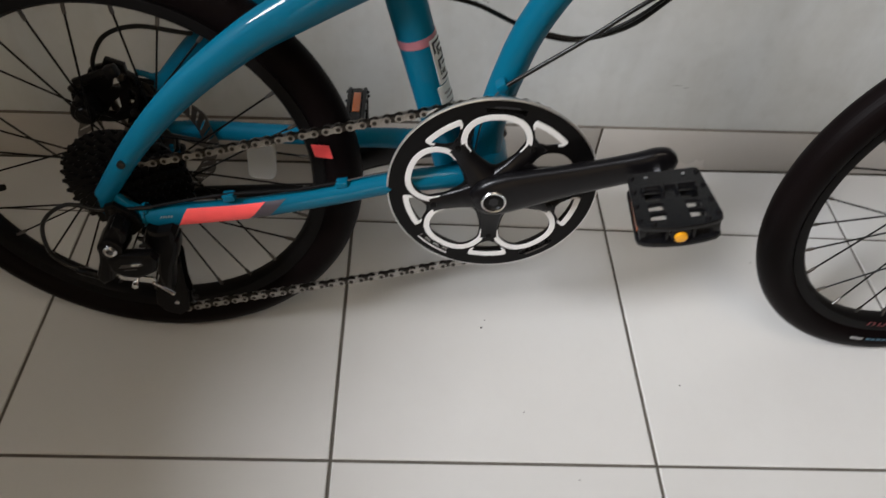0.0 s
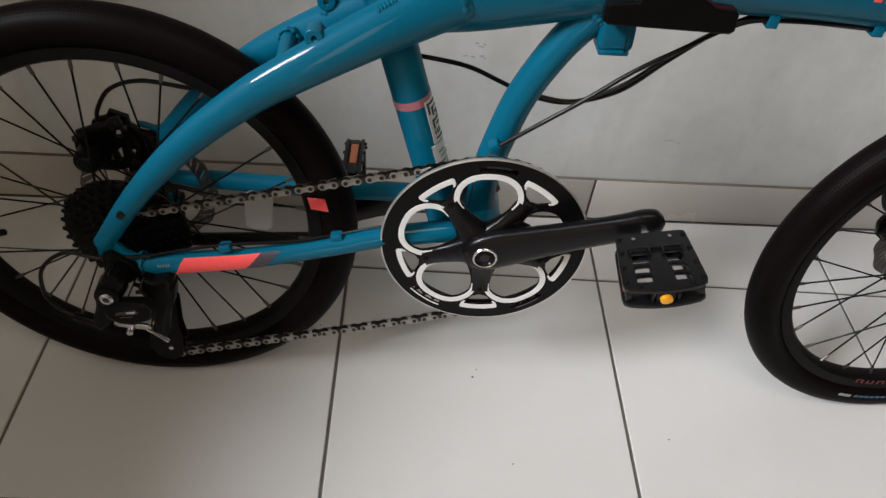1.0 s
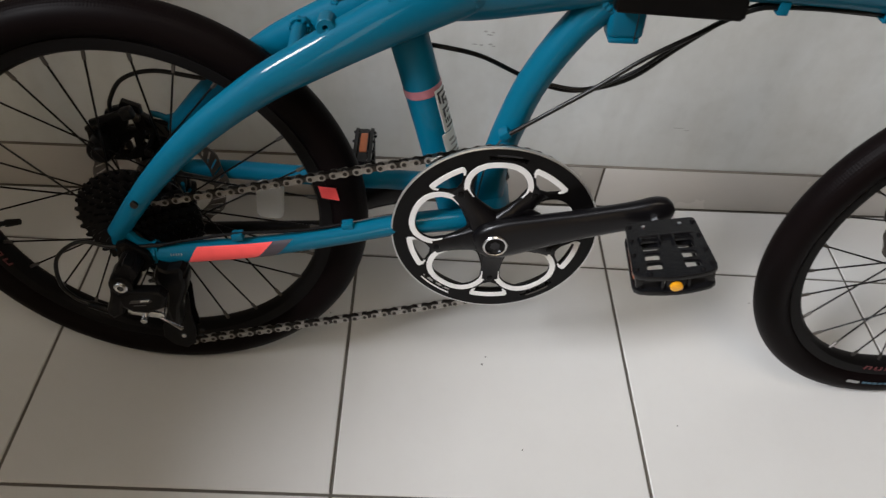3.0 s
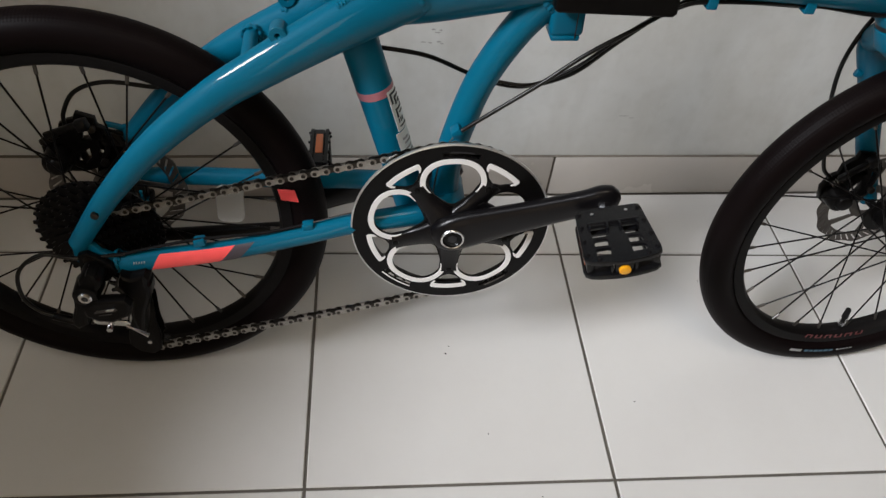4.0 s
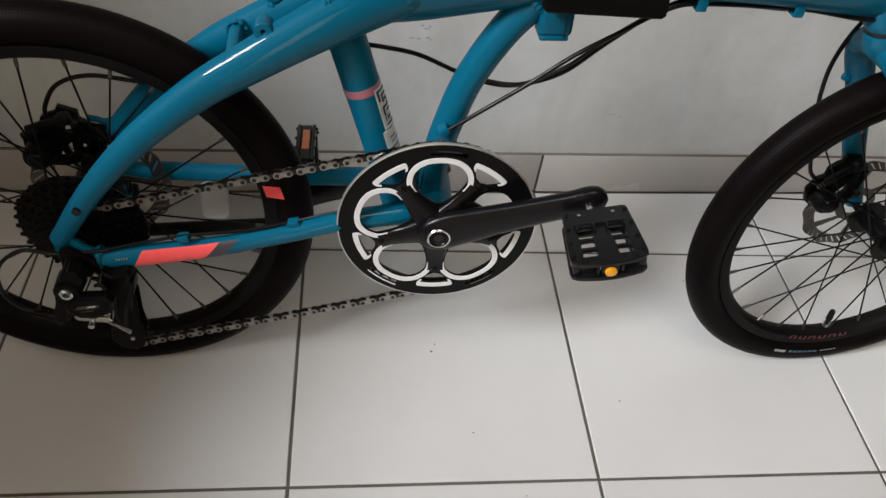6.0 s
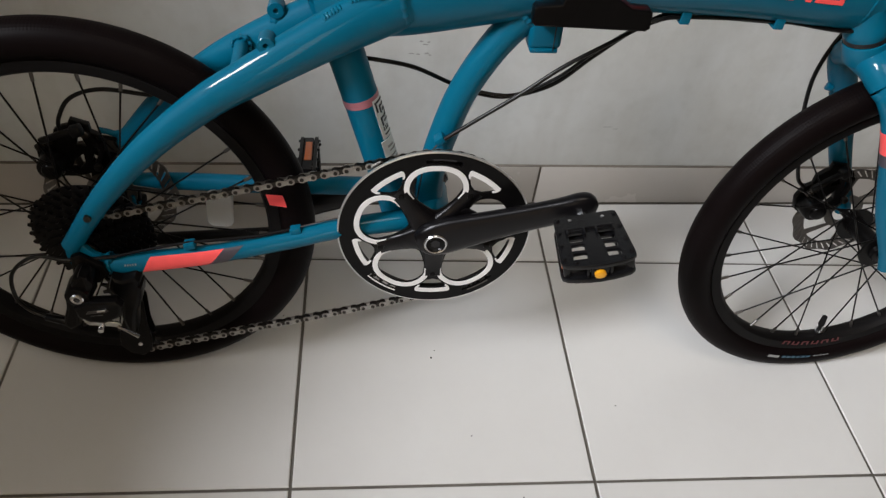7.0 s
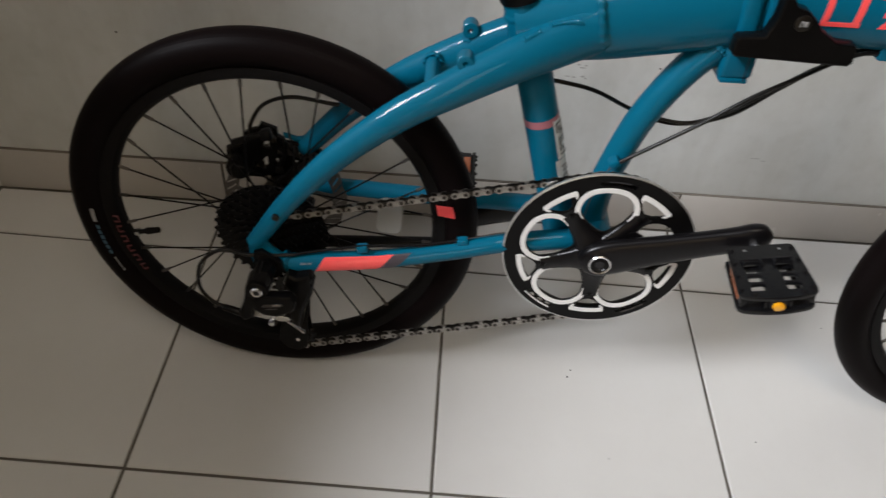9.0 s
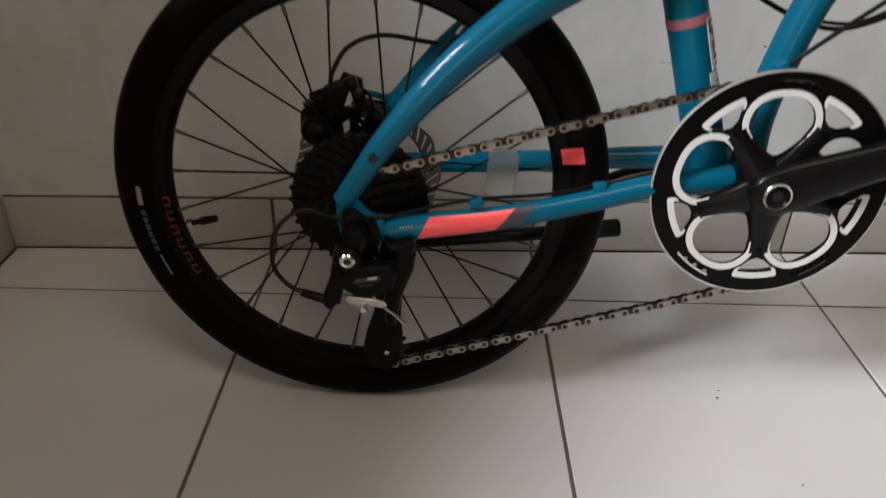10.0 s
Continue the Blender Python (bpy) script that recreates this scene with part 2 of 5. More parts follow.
def spline(points, per=8):
    """Catmull-Rom through tuples of any length."""
    pts = [np.array(p, float) for p in points]
    if len(pts) == 2:
        return [pts[0] + (pts[1] - pts[0]) * k / per for k in range(per + 1)]
    ext = [2 * pts[0] - pts[1]] + pts + [2 * pts[-1] - pts[-2]]
    out = []
    for i in range(1, len(ext) - 2):
        p0, p1, p2, p3 = ext[i - 1:i + 3]
        for k in range(per):
            t = k / per
            out.append(0.5 * (2 * p1 + (p2 - p0) * t + (2 * p0 - 5 * p1 + 4 * p2 - p3) * t * t + (3 * p1 - p0 - 3 * p2 + p3) * t ** 3))
    out.append(pts[-1])
    return out


class Sweep:
    """A tube along a curve: rows of u, v, w, radius up and down, radius across."""

    def __init__(self, rows, per=8):
        rows = [r if len(r) == 5 else (*r, r[3]) for r in rows]
        self.rows = spline(rows, per)
        self.c = [Vector((r[0], -r[1], r[2])) for r in self.rows]
        self.t = []
        for i in range(len(self.c)):
            d = self.c[min(i + 1, len(self.c) - 1)] - self.c[max(i - 1, 0)]
            self.t.append(d.normalized())
        self.b = []
        prev = Vector((0, 1, 0))
        for t in self.t:
            ref = prev if abs(prev.dot(t)) < 0.95 else Vector((1, 0, 0))
            b = (ref - ref.dot(t) * t).normalized()
            self.b.append(b)
            prev = b if abs(Vector((0, 1, 0)).dot(t)) > 0.7 else Vector((0, 1, 0))

    def at(self, s, ang, off=0.0):
        x = max(0.0, min(1.0, s)) * (len(self.c) - 1)
        i = min(int(x), len(self.c) - 2)
        f = x - i
        c = self.c[i].lerp(self.c[i + 1], f)
        t = self.t[i].lerp(self.t[i + 1], f).normalized()
        b = self.b[i].lerp(self.b[i + 1], f)
        b = (b - b.dot(t) * t).normalized()
        n = t.cross(b)
        r = self.rows[i] * (1 - f) + self.rows[i + 1] * f
        a = radians(ang)
        return c + n * (math.cos(a) * (r[3] + off)) - b * (math.sin(a) * (r[4] + off))

    def mesh(self, name, material, segs=20, caps=True, bm=None):
        own = bm is None
        bm = bm or bmesh.new()
        n = len(self.c)
        rings = []
        for i in range(n):
            rings.append([bm.verts.new(self.at(i / (n - 1), 360 * k / segs)) for k in range(segs)])
        for i in range(n - 1):
            for k in range(segs):
                bm.faces.new((rings[i][k], rings[i][(k + 1) % segs], rings[i + 1][(k + 1) % segs], rings[i + 1][k]))
        if caps:
            bm.faces.new(rings[0])
            bm.faces.new(rings[-1][::-1])
        return mesh_of(bm, name, material) if own else None

    def patch(self, name, s0, s1, a0, a1, material, off=0.0005, slant=0.0, ns=10, na=8):
        """A thin decal lying on the tube; slant shifts it along the tube from edge to edge."""
        bm = bmesh.new()
        low, high = [], []
        for i in range(ns + 1):
            rl, rh = [], []
            for k in range(na + 1):
                f = k / na
                s = s0 + (s1 - s0) * i / ns + slant * (f - 0.5)
                a = a0 + (a1 - a0) * f
                rl.append(bm.verts.new(self.at(s, a, -0.0005)))
                rh.append(bm.verts.new(self.at(s, a, off)))
            low.append(rl), high.append(rh)
        for i in range(ns):
            for k in range(na):
                bm.faces.new((high[i][k], high[i][k + 1], high[i + 1][k + 1], high[i + 1][k]))
        for i in range(ns):
            for k in (0, na):
                bm.faces.new((low[i][k], high[i][k], high[i + 1][k], low[i + 1][k]))
        for k in range(na):
            for i in (0, ns):
                bm.faces.new((low[i][k], high[i][k], high[i][k + 1], low[i][k + 1]))
        return mesh_of(bm, name, material)


def lathe(name, profile, material, segs=96, closed=True, wrap=False, angle=38):
    """Turns (radius, across) pairs round the across axis (Y)."""
    bm = bmesh.new()
    uvl = bm.loops.layers.uv.new("wrap") if wrap else None
    n = len(profile)
    rings = []
    for k in range(segs):
        a = 2 * math.pi * k / segs
        rings.append([bm.verts.new((r * math.cos(a), y, r * math.sin(a))) for r, y in profile])
    last = n if closed else n - 1
    for k in range(segs):
        for i in range(last):
            j = (i + 1) % n
            f = bm.faces.new((rings[k][i], rings[k][j], rings[(k + 1) % segs][j], rings[(k + 1) % segs][i]))
            if wrap:
                for loop, (uu, vv) in zip(f.loops, ((k, i), (k, i + 1), (k + 1, i + 1), (k + 1, i))):
                    loop[uvl].uv = (uu / segs, vv / n)
    return mesh_of(bm, name, material, angle)


def plate(name, loops, thick, material, bevel=0.0, y=0.0):
    """A flat plate in the bicycle's plane: outline and holes as lists of (u, w); y is its middle."""
    cu = bpy.data.curves.new(name, "CURVE")
    cu.dimensions, cu.fill_mode = "2D", "BOTH"
    cu.extrude, cu.bevel_depth, cu.bevel_resolution = max(thick / 2 - bevel, 0.0001), bevel, 1
    cu.offset = -bevel
    for loop in loops:
        sp = cu.splines.new("POLY")
        sp.points.add(len(loop) - 1)
        for q, (a, b) in zip(sp.points, loop):
            q.co = (a, b, 0, 1)
        sp.use_cyclic_u = True
    tmp = new(name, cu)
    me = bpy.data.meshes.new_from_object(tmp.evaluated_get(bpy.context.evaluated_depsgraph_get()))
    bpy.data.objects.remove(tmp)
    bpy.data.curves.remove(cu)
    me.transform(Matrix(((1, 0, 0, 0), (0, 0, -1, y), (0, 1, 0, 0), (0, 0, 0, 1))))
    me.materials.clear()
    me.name = name
    return finish(me, material, 30)


def box(bm, size, m, bevel=0.002, segs=2):
    """A bevelled box added to bm at the pose m."""
    r = bmesh.ops.create_cube(bm, size=1.0, matrix=m @ Matrix.Diagonal((*size, 1)))
    if bevel:
        edges = list({e for v in r["verts"] for e in v.link_edges})
        bmesh.ops.bevel(bm, geom=edges, offset=bevel, segments=segs, affect="EDGES", profile=0.5)


def cyl(bm, a, b, ra, rb=None, segs=16, bevel=0.0):
    """A cylinder or cone from a to b, added to bm."""
    a, b = Vector(a), Vector(b)
    d = b - a
    m = Matrix.Translation((a + b) / 2) @ d.to_track_quat("Z", "Y").to_matrix().to_4x4()
    r = bmesh.ops.create_cone(bm, cap_ends=True, segments=segs, radius1=ra, radius2=ra if rb is None else rb, depth=d.length, matrix=m)
    if bevel:
        edges = [e for e in {e for v in r["verts"] for e in v.link_edges} if len(e.link_faces) == 2 and any(len(f.verts) > 4 for f in e.link_faces)]
        bmesh.ops.bevel(bm, geom=edges, offset=bevel, segments=2, affect="EDGES", profile=0.5)


def rod(name, a, b, r, material, segs=12, bevel=0.0, rb=None):
    bm = bmesh.new()
    cyl(bm, a, b, r, rb, segs, bevel)
    return mesh_of(bm, name, material)


def block(name, size, m, material, bevel=0.002):
    bm = bmesh.new()
    box(bm, size, m, bevel)
    return mesh_of(bm, name, material)


def circle(r, n=64, cx=0.0, cy=0.0, start=0.0):
    return [(cx + r * math.cos(start + 2 * math.pi * k / n), cy + r * math.sin(start + 2 * math.pi * k / n)) for k in range(n)]


def weld(name, at, axis, r, rb, material=None, thick=0.0022, beads=26):
    """A ripple of weld beads round a tube joint."""
    bm = bmesh.new()
    axis = Vector(axis).normalized()
    side = Vector((0, 1, 0))
    side = (side - side.dot(axis) * axis).normalized()
    up = axis.cross(side)
    n = beads * 4
    rings = []
    for k in range(n):
        a = 2 * math.pi * k / n
        t = thick * (1 + 0.28 * math.cos(a * beads))
        out = (up * math.cos(a) + side * math.sin(a))
        c = Vector(at) + up * (math.cos(a) * r) + side * (math.sin(a) * rb)
        rings.append([bm.verts.new(c + out * (t * math.cos(b)) + axis * (t * 1.5 * math.sin(b))) for b in (radians(60 * q) for q in range(6))])
    for k in range(n):
        for q in range(6):
            bm.faces.new((rings[k][q], rings[k][(q + 1) % 6], rings[(k + 1) % n][(q + 1) % 6], rings[(k + 1) % n][q]))
    return mesh_of(bm, name, TEAL, 60)


def bead_row(name, sweep, s0, s1, a0, a1, count):
    """A short run of weld ripples laid along a tube, one rippled skin."""
    bm = bmesh.new()
    rings, n = [], count * 6
    for k in range(n + 1):
        f = k / n
        c, ang = sweep.at(s0 + (s1 - s0) * f, a0 + (a1 - a0) * f), a0 + (a1 - a0) * f
        up = (sweep.at(s0 + (s1 - s0) * f, ang, 0.01) - c).normalized()
        along = (sweep.at(s0 + (s1 - s0) * (f + 0.02), ang) - c).normalized()
        side = along.cross(up).normalized()
        r = (0.50 + 0.50 * abs(math.sin(math.pi * count * f))) * (0.35 if k in (0, n) else 1.0)
        rings.append([bm.verts.new(c + side * (0.0042 * r * math.cos(q)) + up * (0.0017 * r * math.sin(q))) for q in (radians(45 * j) for j in range(8))])
    for k in range(n):
        for j in range(8):
            bm.faces.new((rings[k][j], rings[k][(j + 1) % 8], rings[k + 1][(j + 1) % 8], rings[k + 1][j]))
    bm.faces.new(rings[0][::-1])
    bm.faces.new(rings[-1])
    return mesh_of(bm, name, TEAL, 60)


# ---- the room ----
T = 0.40            # tile pitch
LEFT = -0.80        # face of the skirting on the side wall
RIGHT, FRONT, HIGH = 3.65, -4.00, 2.74
SLOPE = 0.030       # the back wall runs a little out of square with the tiles
SK_H, SK_T = 0.088, 0.005


def back_y(x):
    """Face of the back skirting."""
    return 0.110 + SLOPE * (x - LEFT)


def solid(name, corners, z0, z1, material, label, category):
    """An upright block over a plan outline."""
    bm = bmesh.new()
    low = [bm.verts.new((x, y, z0)) for x, y in corners]
    high = [bm.verts.new((x, y, z1)) for x, y in corners]
    n = len(corners)
    bm.faces.new(low[::-1])
    bm.faces.new(high)
    for i in range(n):
        bm.faces.new((low[i], low[(i + 1) % n], high[(i + 1) % n], high[i]))
    ob = new(name, mesh_of(bm, name, material))
    return tagged(ob, label, category, kind="structure")


FLOOR_TOP = -0.0022
floor = solid("floor", [(LEFT - 0.17, FRONT - 0.12), (RIGHT + 0.12, FRONT - 0.12), (RIGHT + 0.12, 0.45), (LEFT - 0.17, 0.45)], -0.12, FLOOR_TOP,
              GROUT, "dark grout bed under large white floor tiles", "floor")
wall_north = solid("wall_north", [(LEFT - 0.17, back_y(LEFT - 0.17) + SK_T), (RIGHT + 0.12, back_y(RIGHT + 0.12) + SK_T),
                                  (RIGHT + 0.12, 0.45), (LEFT - 0.17, 0.45)], FLOOR_TOP, HIGH, WALL, "blotchy light grey painted wall behind the bicycle", "wall")
# the west wall; its unseen window has a sill stepped to shade the rear
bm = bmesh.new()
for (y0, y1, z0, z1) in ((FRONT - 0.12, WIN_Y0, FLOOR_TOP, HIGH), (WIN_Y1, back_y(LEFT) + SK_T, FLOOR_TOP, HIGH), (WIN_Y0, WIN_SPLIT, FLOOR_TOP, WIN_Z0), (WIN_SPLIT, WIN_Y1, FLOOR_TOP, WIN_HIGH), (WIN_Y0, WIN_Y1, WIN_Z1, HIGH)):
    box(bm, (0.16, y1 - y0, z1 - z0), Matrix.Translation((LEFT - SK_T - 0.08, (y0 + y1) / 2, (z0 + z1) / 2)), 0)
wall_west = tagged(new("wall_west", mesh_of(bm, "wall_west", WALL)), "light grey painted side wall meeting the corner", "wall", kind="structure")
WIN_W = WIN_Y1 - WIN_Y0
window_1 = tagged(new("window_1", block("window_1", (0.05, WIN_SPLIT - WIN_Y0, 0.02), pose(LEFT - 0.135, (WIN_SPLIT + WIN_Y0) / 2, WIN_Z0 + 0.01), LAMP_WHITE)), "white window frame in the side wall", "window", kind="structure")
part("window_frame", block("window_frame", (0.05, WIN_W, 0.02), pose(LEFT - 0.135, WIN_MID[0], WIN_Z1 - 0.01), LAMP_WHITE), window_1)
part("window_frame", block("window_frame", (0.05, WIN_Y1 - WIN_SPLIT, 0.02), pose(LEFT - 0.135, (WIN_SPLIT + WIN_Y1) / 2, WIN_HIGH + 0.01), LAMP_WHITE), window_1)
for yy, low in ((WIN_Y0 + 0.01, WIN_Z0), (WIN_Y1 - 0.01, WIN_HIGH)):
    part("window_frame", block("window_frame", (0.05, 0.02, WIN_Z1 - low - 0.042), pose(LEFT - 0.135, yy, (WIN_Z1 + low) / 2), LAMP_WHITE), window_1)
# the south wall with its doorway
bm = bmesh.new()
for (x0, x1, z0, z1) in ((LEFT - SK_T, -0.55, FLOOR_TOP, HIGH), (0.15, RIGHT, FLOOR_TOP, HIGH), (-0.55, 0.15, 2.0, HIGH)):
    box(bm, (x1 - x0, 0.12, z1 - z0), Matrix.Translation(((x0 + x1) / 2, FRONT - 0.06, (z0 + z1) / 2)), 0)
wall_south = tagged(new("wall_south", mesh_of(bm, "wall_south", WALL_TAN)), "plain tan painted wall with an open doorway", "wall", kind="structure")
wall_east = solid("wall_east", [(RIGHT, FRONT - 0.12), (RIGHT + 0.12, FRONT - 0.12), (RIGHT + 0.12, back_y(RIGHT)), (RIGHT, back_y(RIGHT))], FLOOR_TOP, HIGH, WALL_TAN,
                  "plain tan painted wall closing the room", "wall")
ceiling = solid("ceiling", [(LEFT - 0.17, FRONT - 0.12), (RIGHT + 0.12, FRONT - 0.12), (RIGHT + 0.12, 0.45), (LEFT - 0.17, 0.45)], HIGH, HIGH + 0.1, CEIL,
                "plain cream painted ceiling", "ceiling")

# unseen panel under the ceiling, added to carry the warm fill
fill_panel = tagged(new("fill_panel", block("fill_panel", (1.16, 1.16, 0.05), LAMP_POSE @ pose(0, 0, 0.030), LAMP_WHITE, 0.006)),
                       "unseen white panel added to give warm fill light", "ceiling lamp")
part("diffuser", block("diffuser", (1.1, 1.1, 0.012), LAMP_POSE @ pose(0, 0, -0.003), TUBE_GLOW, 0.002), fill_panel, "glowing white face of the fill panel")
for sx in (-0.4, 0.4):
    foot = LAMP_POSE @ Vector((sx, 0, 0.05))
    part("hanger", rod("hanger", foot, (foot.x, foot.y, HIGH), 0.006, LAMP_WHITE), fill_panel)

# ---- the bicycle ----
LEAN_DEG, LINE_Y, HEADING = 4.5, -0.198, -0.4
bicycle = tagged(new("bicycle"), "teal folding bicycle with coral decals and black wheels on white tiles", "bicycle")
bicycle.matrix_world = pose(0, LINE_Y, 0, -LEAN_DEG, 0, HEADING)

REAR = (-0.2254, 0.2547)
FRONT_AXLE = (0.758, 0.2547)
BB = (0.171, 0.2885)
CRANK_DEG = 23.3

# tubes of the frame
main = Sweep([(0.040, 0, 0.535, 0.032, 0.026), (0.115, 0, 0.5505, 0.0415, 0.031), (0.180, 0, 0.565, 0.044, 0.031), (0.262, 0, 0.582, 0.043, 0.030)])
main_tube = part("main_tube", main.mesh("main_tube", TEAL, 28), bicycle, "thick curved teal main tube")
front = Sweep([(0.270, 0, 0.586, 0.042, 0.030), (0.36, 0, 0.5905, 0.0425, 0.030), (0.47, 0, 0.5905, 0.0425, 0.029), (0.560, 0, 0.5855, 0.0425, 0.027), (0.612, 0, 0.582, 0.041, 0.022)])
front_tube = part("front_tube", front.mesh("front_tube", TEAL, 28), bicycle, "teal front tube with coral block decals")

seat = Sweep([(0.133, 0, 0.268, 0.0197), (0.108, 0, 0.352, 0.0197), (0.069, 0, 0.479, 0.0197), (0.042, 0, 0.566, 0.0197)])
seat_tube = part("seat_tube", seat.mesh("seat_tube", TEAL, 24), bicycle)
part("band", seat.patch("band", 0.538, 0.559, 10, 350, PINK_FADE, na=24, ns=2), seat_tube, "faded pink ring decal")
part("sticker", seat.patch("sticker", 0.432, 0.548, 128, 184, LABEL_WHITE, off=0.0006, na=6, ns=8), seat_tube, "white size sticker with black print")
for s0, s1, a0, a1 in ((0.536, 0.541, 134, 178), (0.512, 0.536, 134, 140), (0.522, 0.527, 148, 178), (0.505, 0.527, 148, 154), (0.508, 0.513, 160, 178), (0.490, 0.508, 172, 178), (0.490, 0.495, 140, 172), (0.470, 0.490, 140, 146), (0.478, 0.482, 154, 178), (0.455, 0.466, 140, 144), (0.455, 0.466, 150, 154), (0.455, 0.466, 160, 164), (0.442, 0.446, 140, 176)):
    part("print", seat.patch("print", s0, s1, a0, a1, INK, off=0.0012, na=3, ns=3), seat_tube)

part("sticker", seat.patch("sticker", 0.325, 0.428, 116, 190, LABEL_WHITE, off=0.0006, na=6, ns=6), seat_tube, "white paper label with faint print")
for s0, s1, a0, a1 in ((0.402, 0.408, 134, 160), (0.388, 0.393, 138, 176), (0.370, 0.375, 134, 166), (0.355, 0.359, 138, 172)):
    part("print", seat.patch("print", s0, s1, a0, a1, WHITE_PRINT, off=0.0012, na=3, ns=3), seat_tube)

brace = Sweep([(0.166, 0, 0.300, 0.0160), (0.167, 0, 0.345, 0.0160), (0.1775, 0, 0.397, 0.0163), (0.1945, 0, 0.452, 0.0163), (0.2255, 0, 0.5095, 0.0168), (0.262, 0, 0.553, 0.0180)])
brace_tube = part("brace_tube", brace.mesh("brace_tube", TEAL, 24), bicycle, "curved teal brace tube")

for side, name in ((1, "near"), (-1, "far")):
    end = (-0.237, 0.064 * side, 0.268, 0.0105, 0.010) if side > 0 else (-0.1990, -0.063, 0.3285, 0.0118, 0.0108)
    stay = Sweep([end, (-0.192, 0.060 * side, 0.333, 0.0125, 0.0115), (-0.140, 0.054 * side, 0.3915, 0.0150, 0.012), (-0.076, 0.046 * side, 0.4447, 0.0178, 0.0140),
                  (-0.020, 0.040 * side, 0.4795, 0.0205, 0.0155), (0.040, 0.030 * side, 0.512, 0.0235, 0.017), (0.095, 0.019 * side, 0.5393, 0.0272, 0.018), (0.125, 0.014 * side, 0.553, 0.028, 0.019)])
    seat_stay = part("seat_stay", stay.mesh("seat_stay", TEAL, 22), bicycle, "tapering curved teal seat stay")
    far_rows = [(-0.230, -0.070, 0.256, 0.0105, 0.010), (-0.194, -0.070, 0.2605, 0.0115, 0.0105), (-0.154, -0.069, 0.2635, 0.0118, 0.0105), (-0.082, -0.060, 0.2693, 0.0118, 0.0105), (0.0, -0.047, 0.2780, 0.0115, 0.0105), (0.060, -0.041, 0.2845, 0.012, 0.0115), (0.140, -0.030, 0.290, 0.014, 0.012)]
    cs = Sweep(far_rows if side < 0 else [(-0.226, 0.062 * side, 0.2345, 0.0105, 0.010), (-0.190, 0.061 * side, 0.2397, 0.0125, 0.0105), (-0.150, 0.059 * side, 0.2443, 0.0130, 0.0105), (-0.079, 0.054 * side, 0.2528, 0.0120, 0.0105), (0.0, 0.047 * side, 0.2685, 0.0115, 0.0105),
                (0.060, 0.041 * side, 0.2825, 0.0120, 0.0115), (0.140, 0.030 * side, 0.290, 0.014, 0.012)])
    chain_stay = part("chain_stay", cs.mesh("chain_stay", TEAL, 20), bicycle)
    if side > 0:
        near_stay = stay
        part("decal", cs.patch("decal", 0.300, 0.495, 34, 132, PINK, slant=-0.05, ns=14), chain_stay, "coral band decal")
        part("decal", cs.patch("decal", 0.495, 0.540, 34, 132, GREY_DECAL, slant=-0.05, ns=4), chain_stay, "plum grey stripe decal")
        for k in range(5):
            part("print", cs.patch("print", 0.205 + 0.013 * k, 0.210 + 0.013 * k, 62, 72, WHITE_PRINT, off=0.001, ns=2, na=2), chain_stay)
        for (u, v, w) in ((-0.109, 0.058, 0.268), (0.010, 0.046, 0.2825)):
            bmx = bmesh.new()
            box(bmx, (0.0135, 0.011, 0.009), Matrix.Translation(L(u, v, w + 0.001)) @ pose(0, 0, 0, 0, -12, 0), 0.002)
            part("cable_guide", mesh_of(bmx, "cable_guide", TEAL), chain_stay)
    # dropout plate between the stays
    drop = plate("dropout", [[(-0.243, 0.276), (-0.229, 0.283), (-0.214, 0.262), (-0.196, 0.252), (-0.196, 0.236), (-0.216, 0.226), (-0.226, 0.222), (-0.238, 0.232), (-0.243, 0.252)]], 0.007, TEAL if side > 0 else BLACK, 0.001, y=-0.0655 * side)
    part("dropout", drop, bicycle)

part("stay_bolt", rod("stay_bolt", L(-0.2064, 0.069, 0.3163), L(-0.2064, 0.0755, 0.3163), 0.0042, DARK_STEEL, 14, 0.0008), bicycle)

# bridge, rack bosses and weld beads
part("stay_bridge", rod("stay_bridge", L(-0.041, 0.038, 0.471), L(-0.0435, -0.038, 0.478), 0.0075, TEAL, 16), bicycle)
for u, v0, v1, w in ((-0.008, 0.0255, 0.0445, 0.5110), (-0.005, -0.040, -0.0225, 0.5170)):
    collar = lathe("rack_boss", [(0.0025, -v1 + 0.0006), (0.0031, -v1), (0.0080, -v1), (0.0088, -v1 + 0.0008), (0.0088, -v0 - 0.0008), (0.0080, -v0), (0.0025, -v0)], TEAL, 28)
    boss = part("rack_boss", collar, bicycle, "drilled teal rack boss", Matrix.Translation(L(u, 0, w)))
    mid = (v0 + v1) / 2
    part("boss_post", rod("boss_post", L(-0.005, mid - 0.001, 0.485), L(u, mid - 0.003, w - 0.0062), 0.0075, TEAL, 16, 0, 0.0066), boss, "", Matrix.Translation(L(u, 0, w)).inverted())
for v in (0.035, -0.032):
    part("weld_bead", weld("weld_bead", L(-0.005, v, 0.4985 if v > 0 else 0.503), (0, 0.3, 1), 0.0072, 0.0072, thick=0.0016, beads=9), bicycle)
for s0, s1, turn0, turn1, count in ((0.748, 0.792, 30, 27, 6), (0.812, 0.905, 24, 54, 11)):
    part("weld_bead", bead_row("weld_bead", near_stay, s0, s1, turn0, turn1, count), bicycle)
part("weld_bead", weld("weld_bead", L(-0.0425, -0.0265, 0.4765), (0, 1, 0.1), 0.0092, 0.0092, thick=0.0026, beads=9), bicycle)
part("weld_bead", weld("weld_bead", L(0.121, 0, 0.557), (1, 0, 0.25), 0.0405, 0.0335), bicycle)
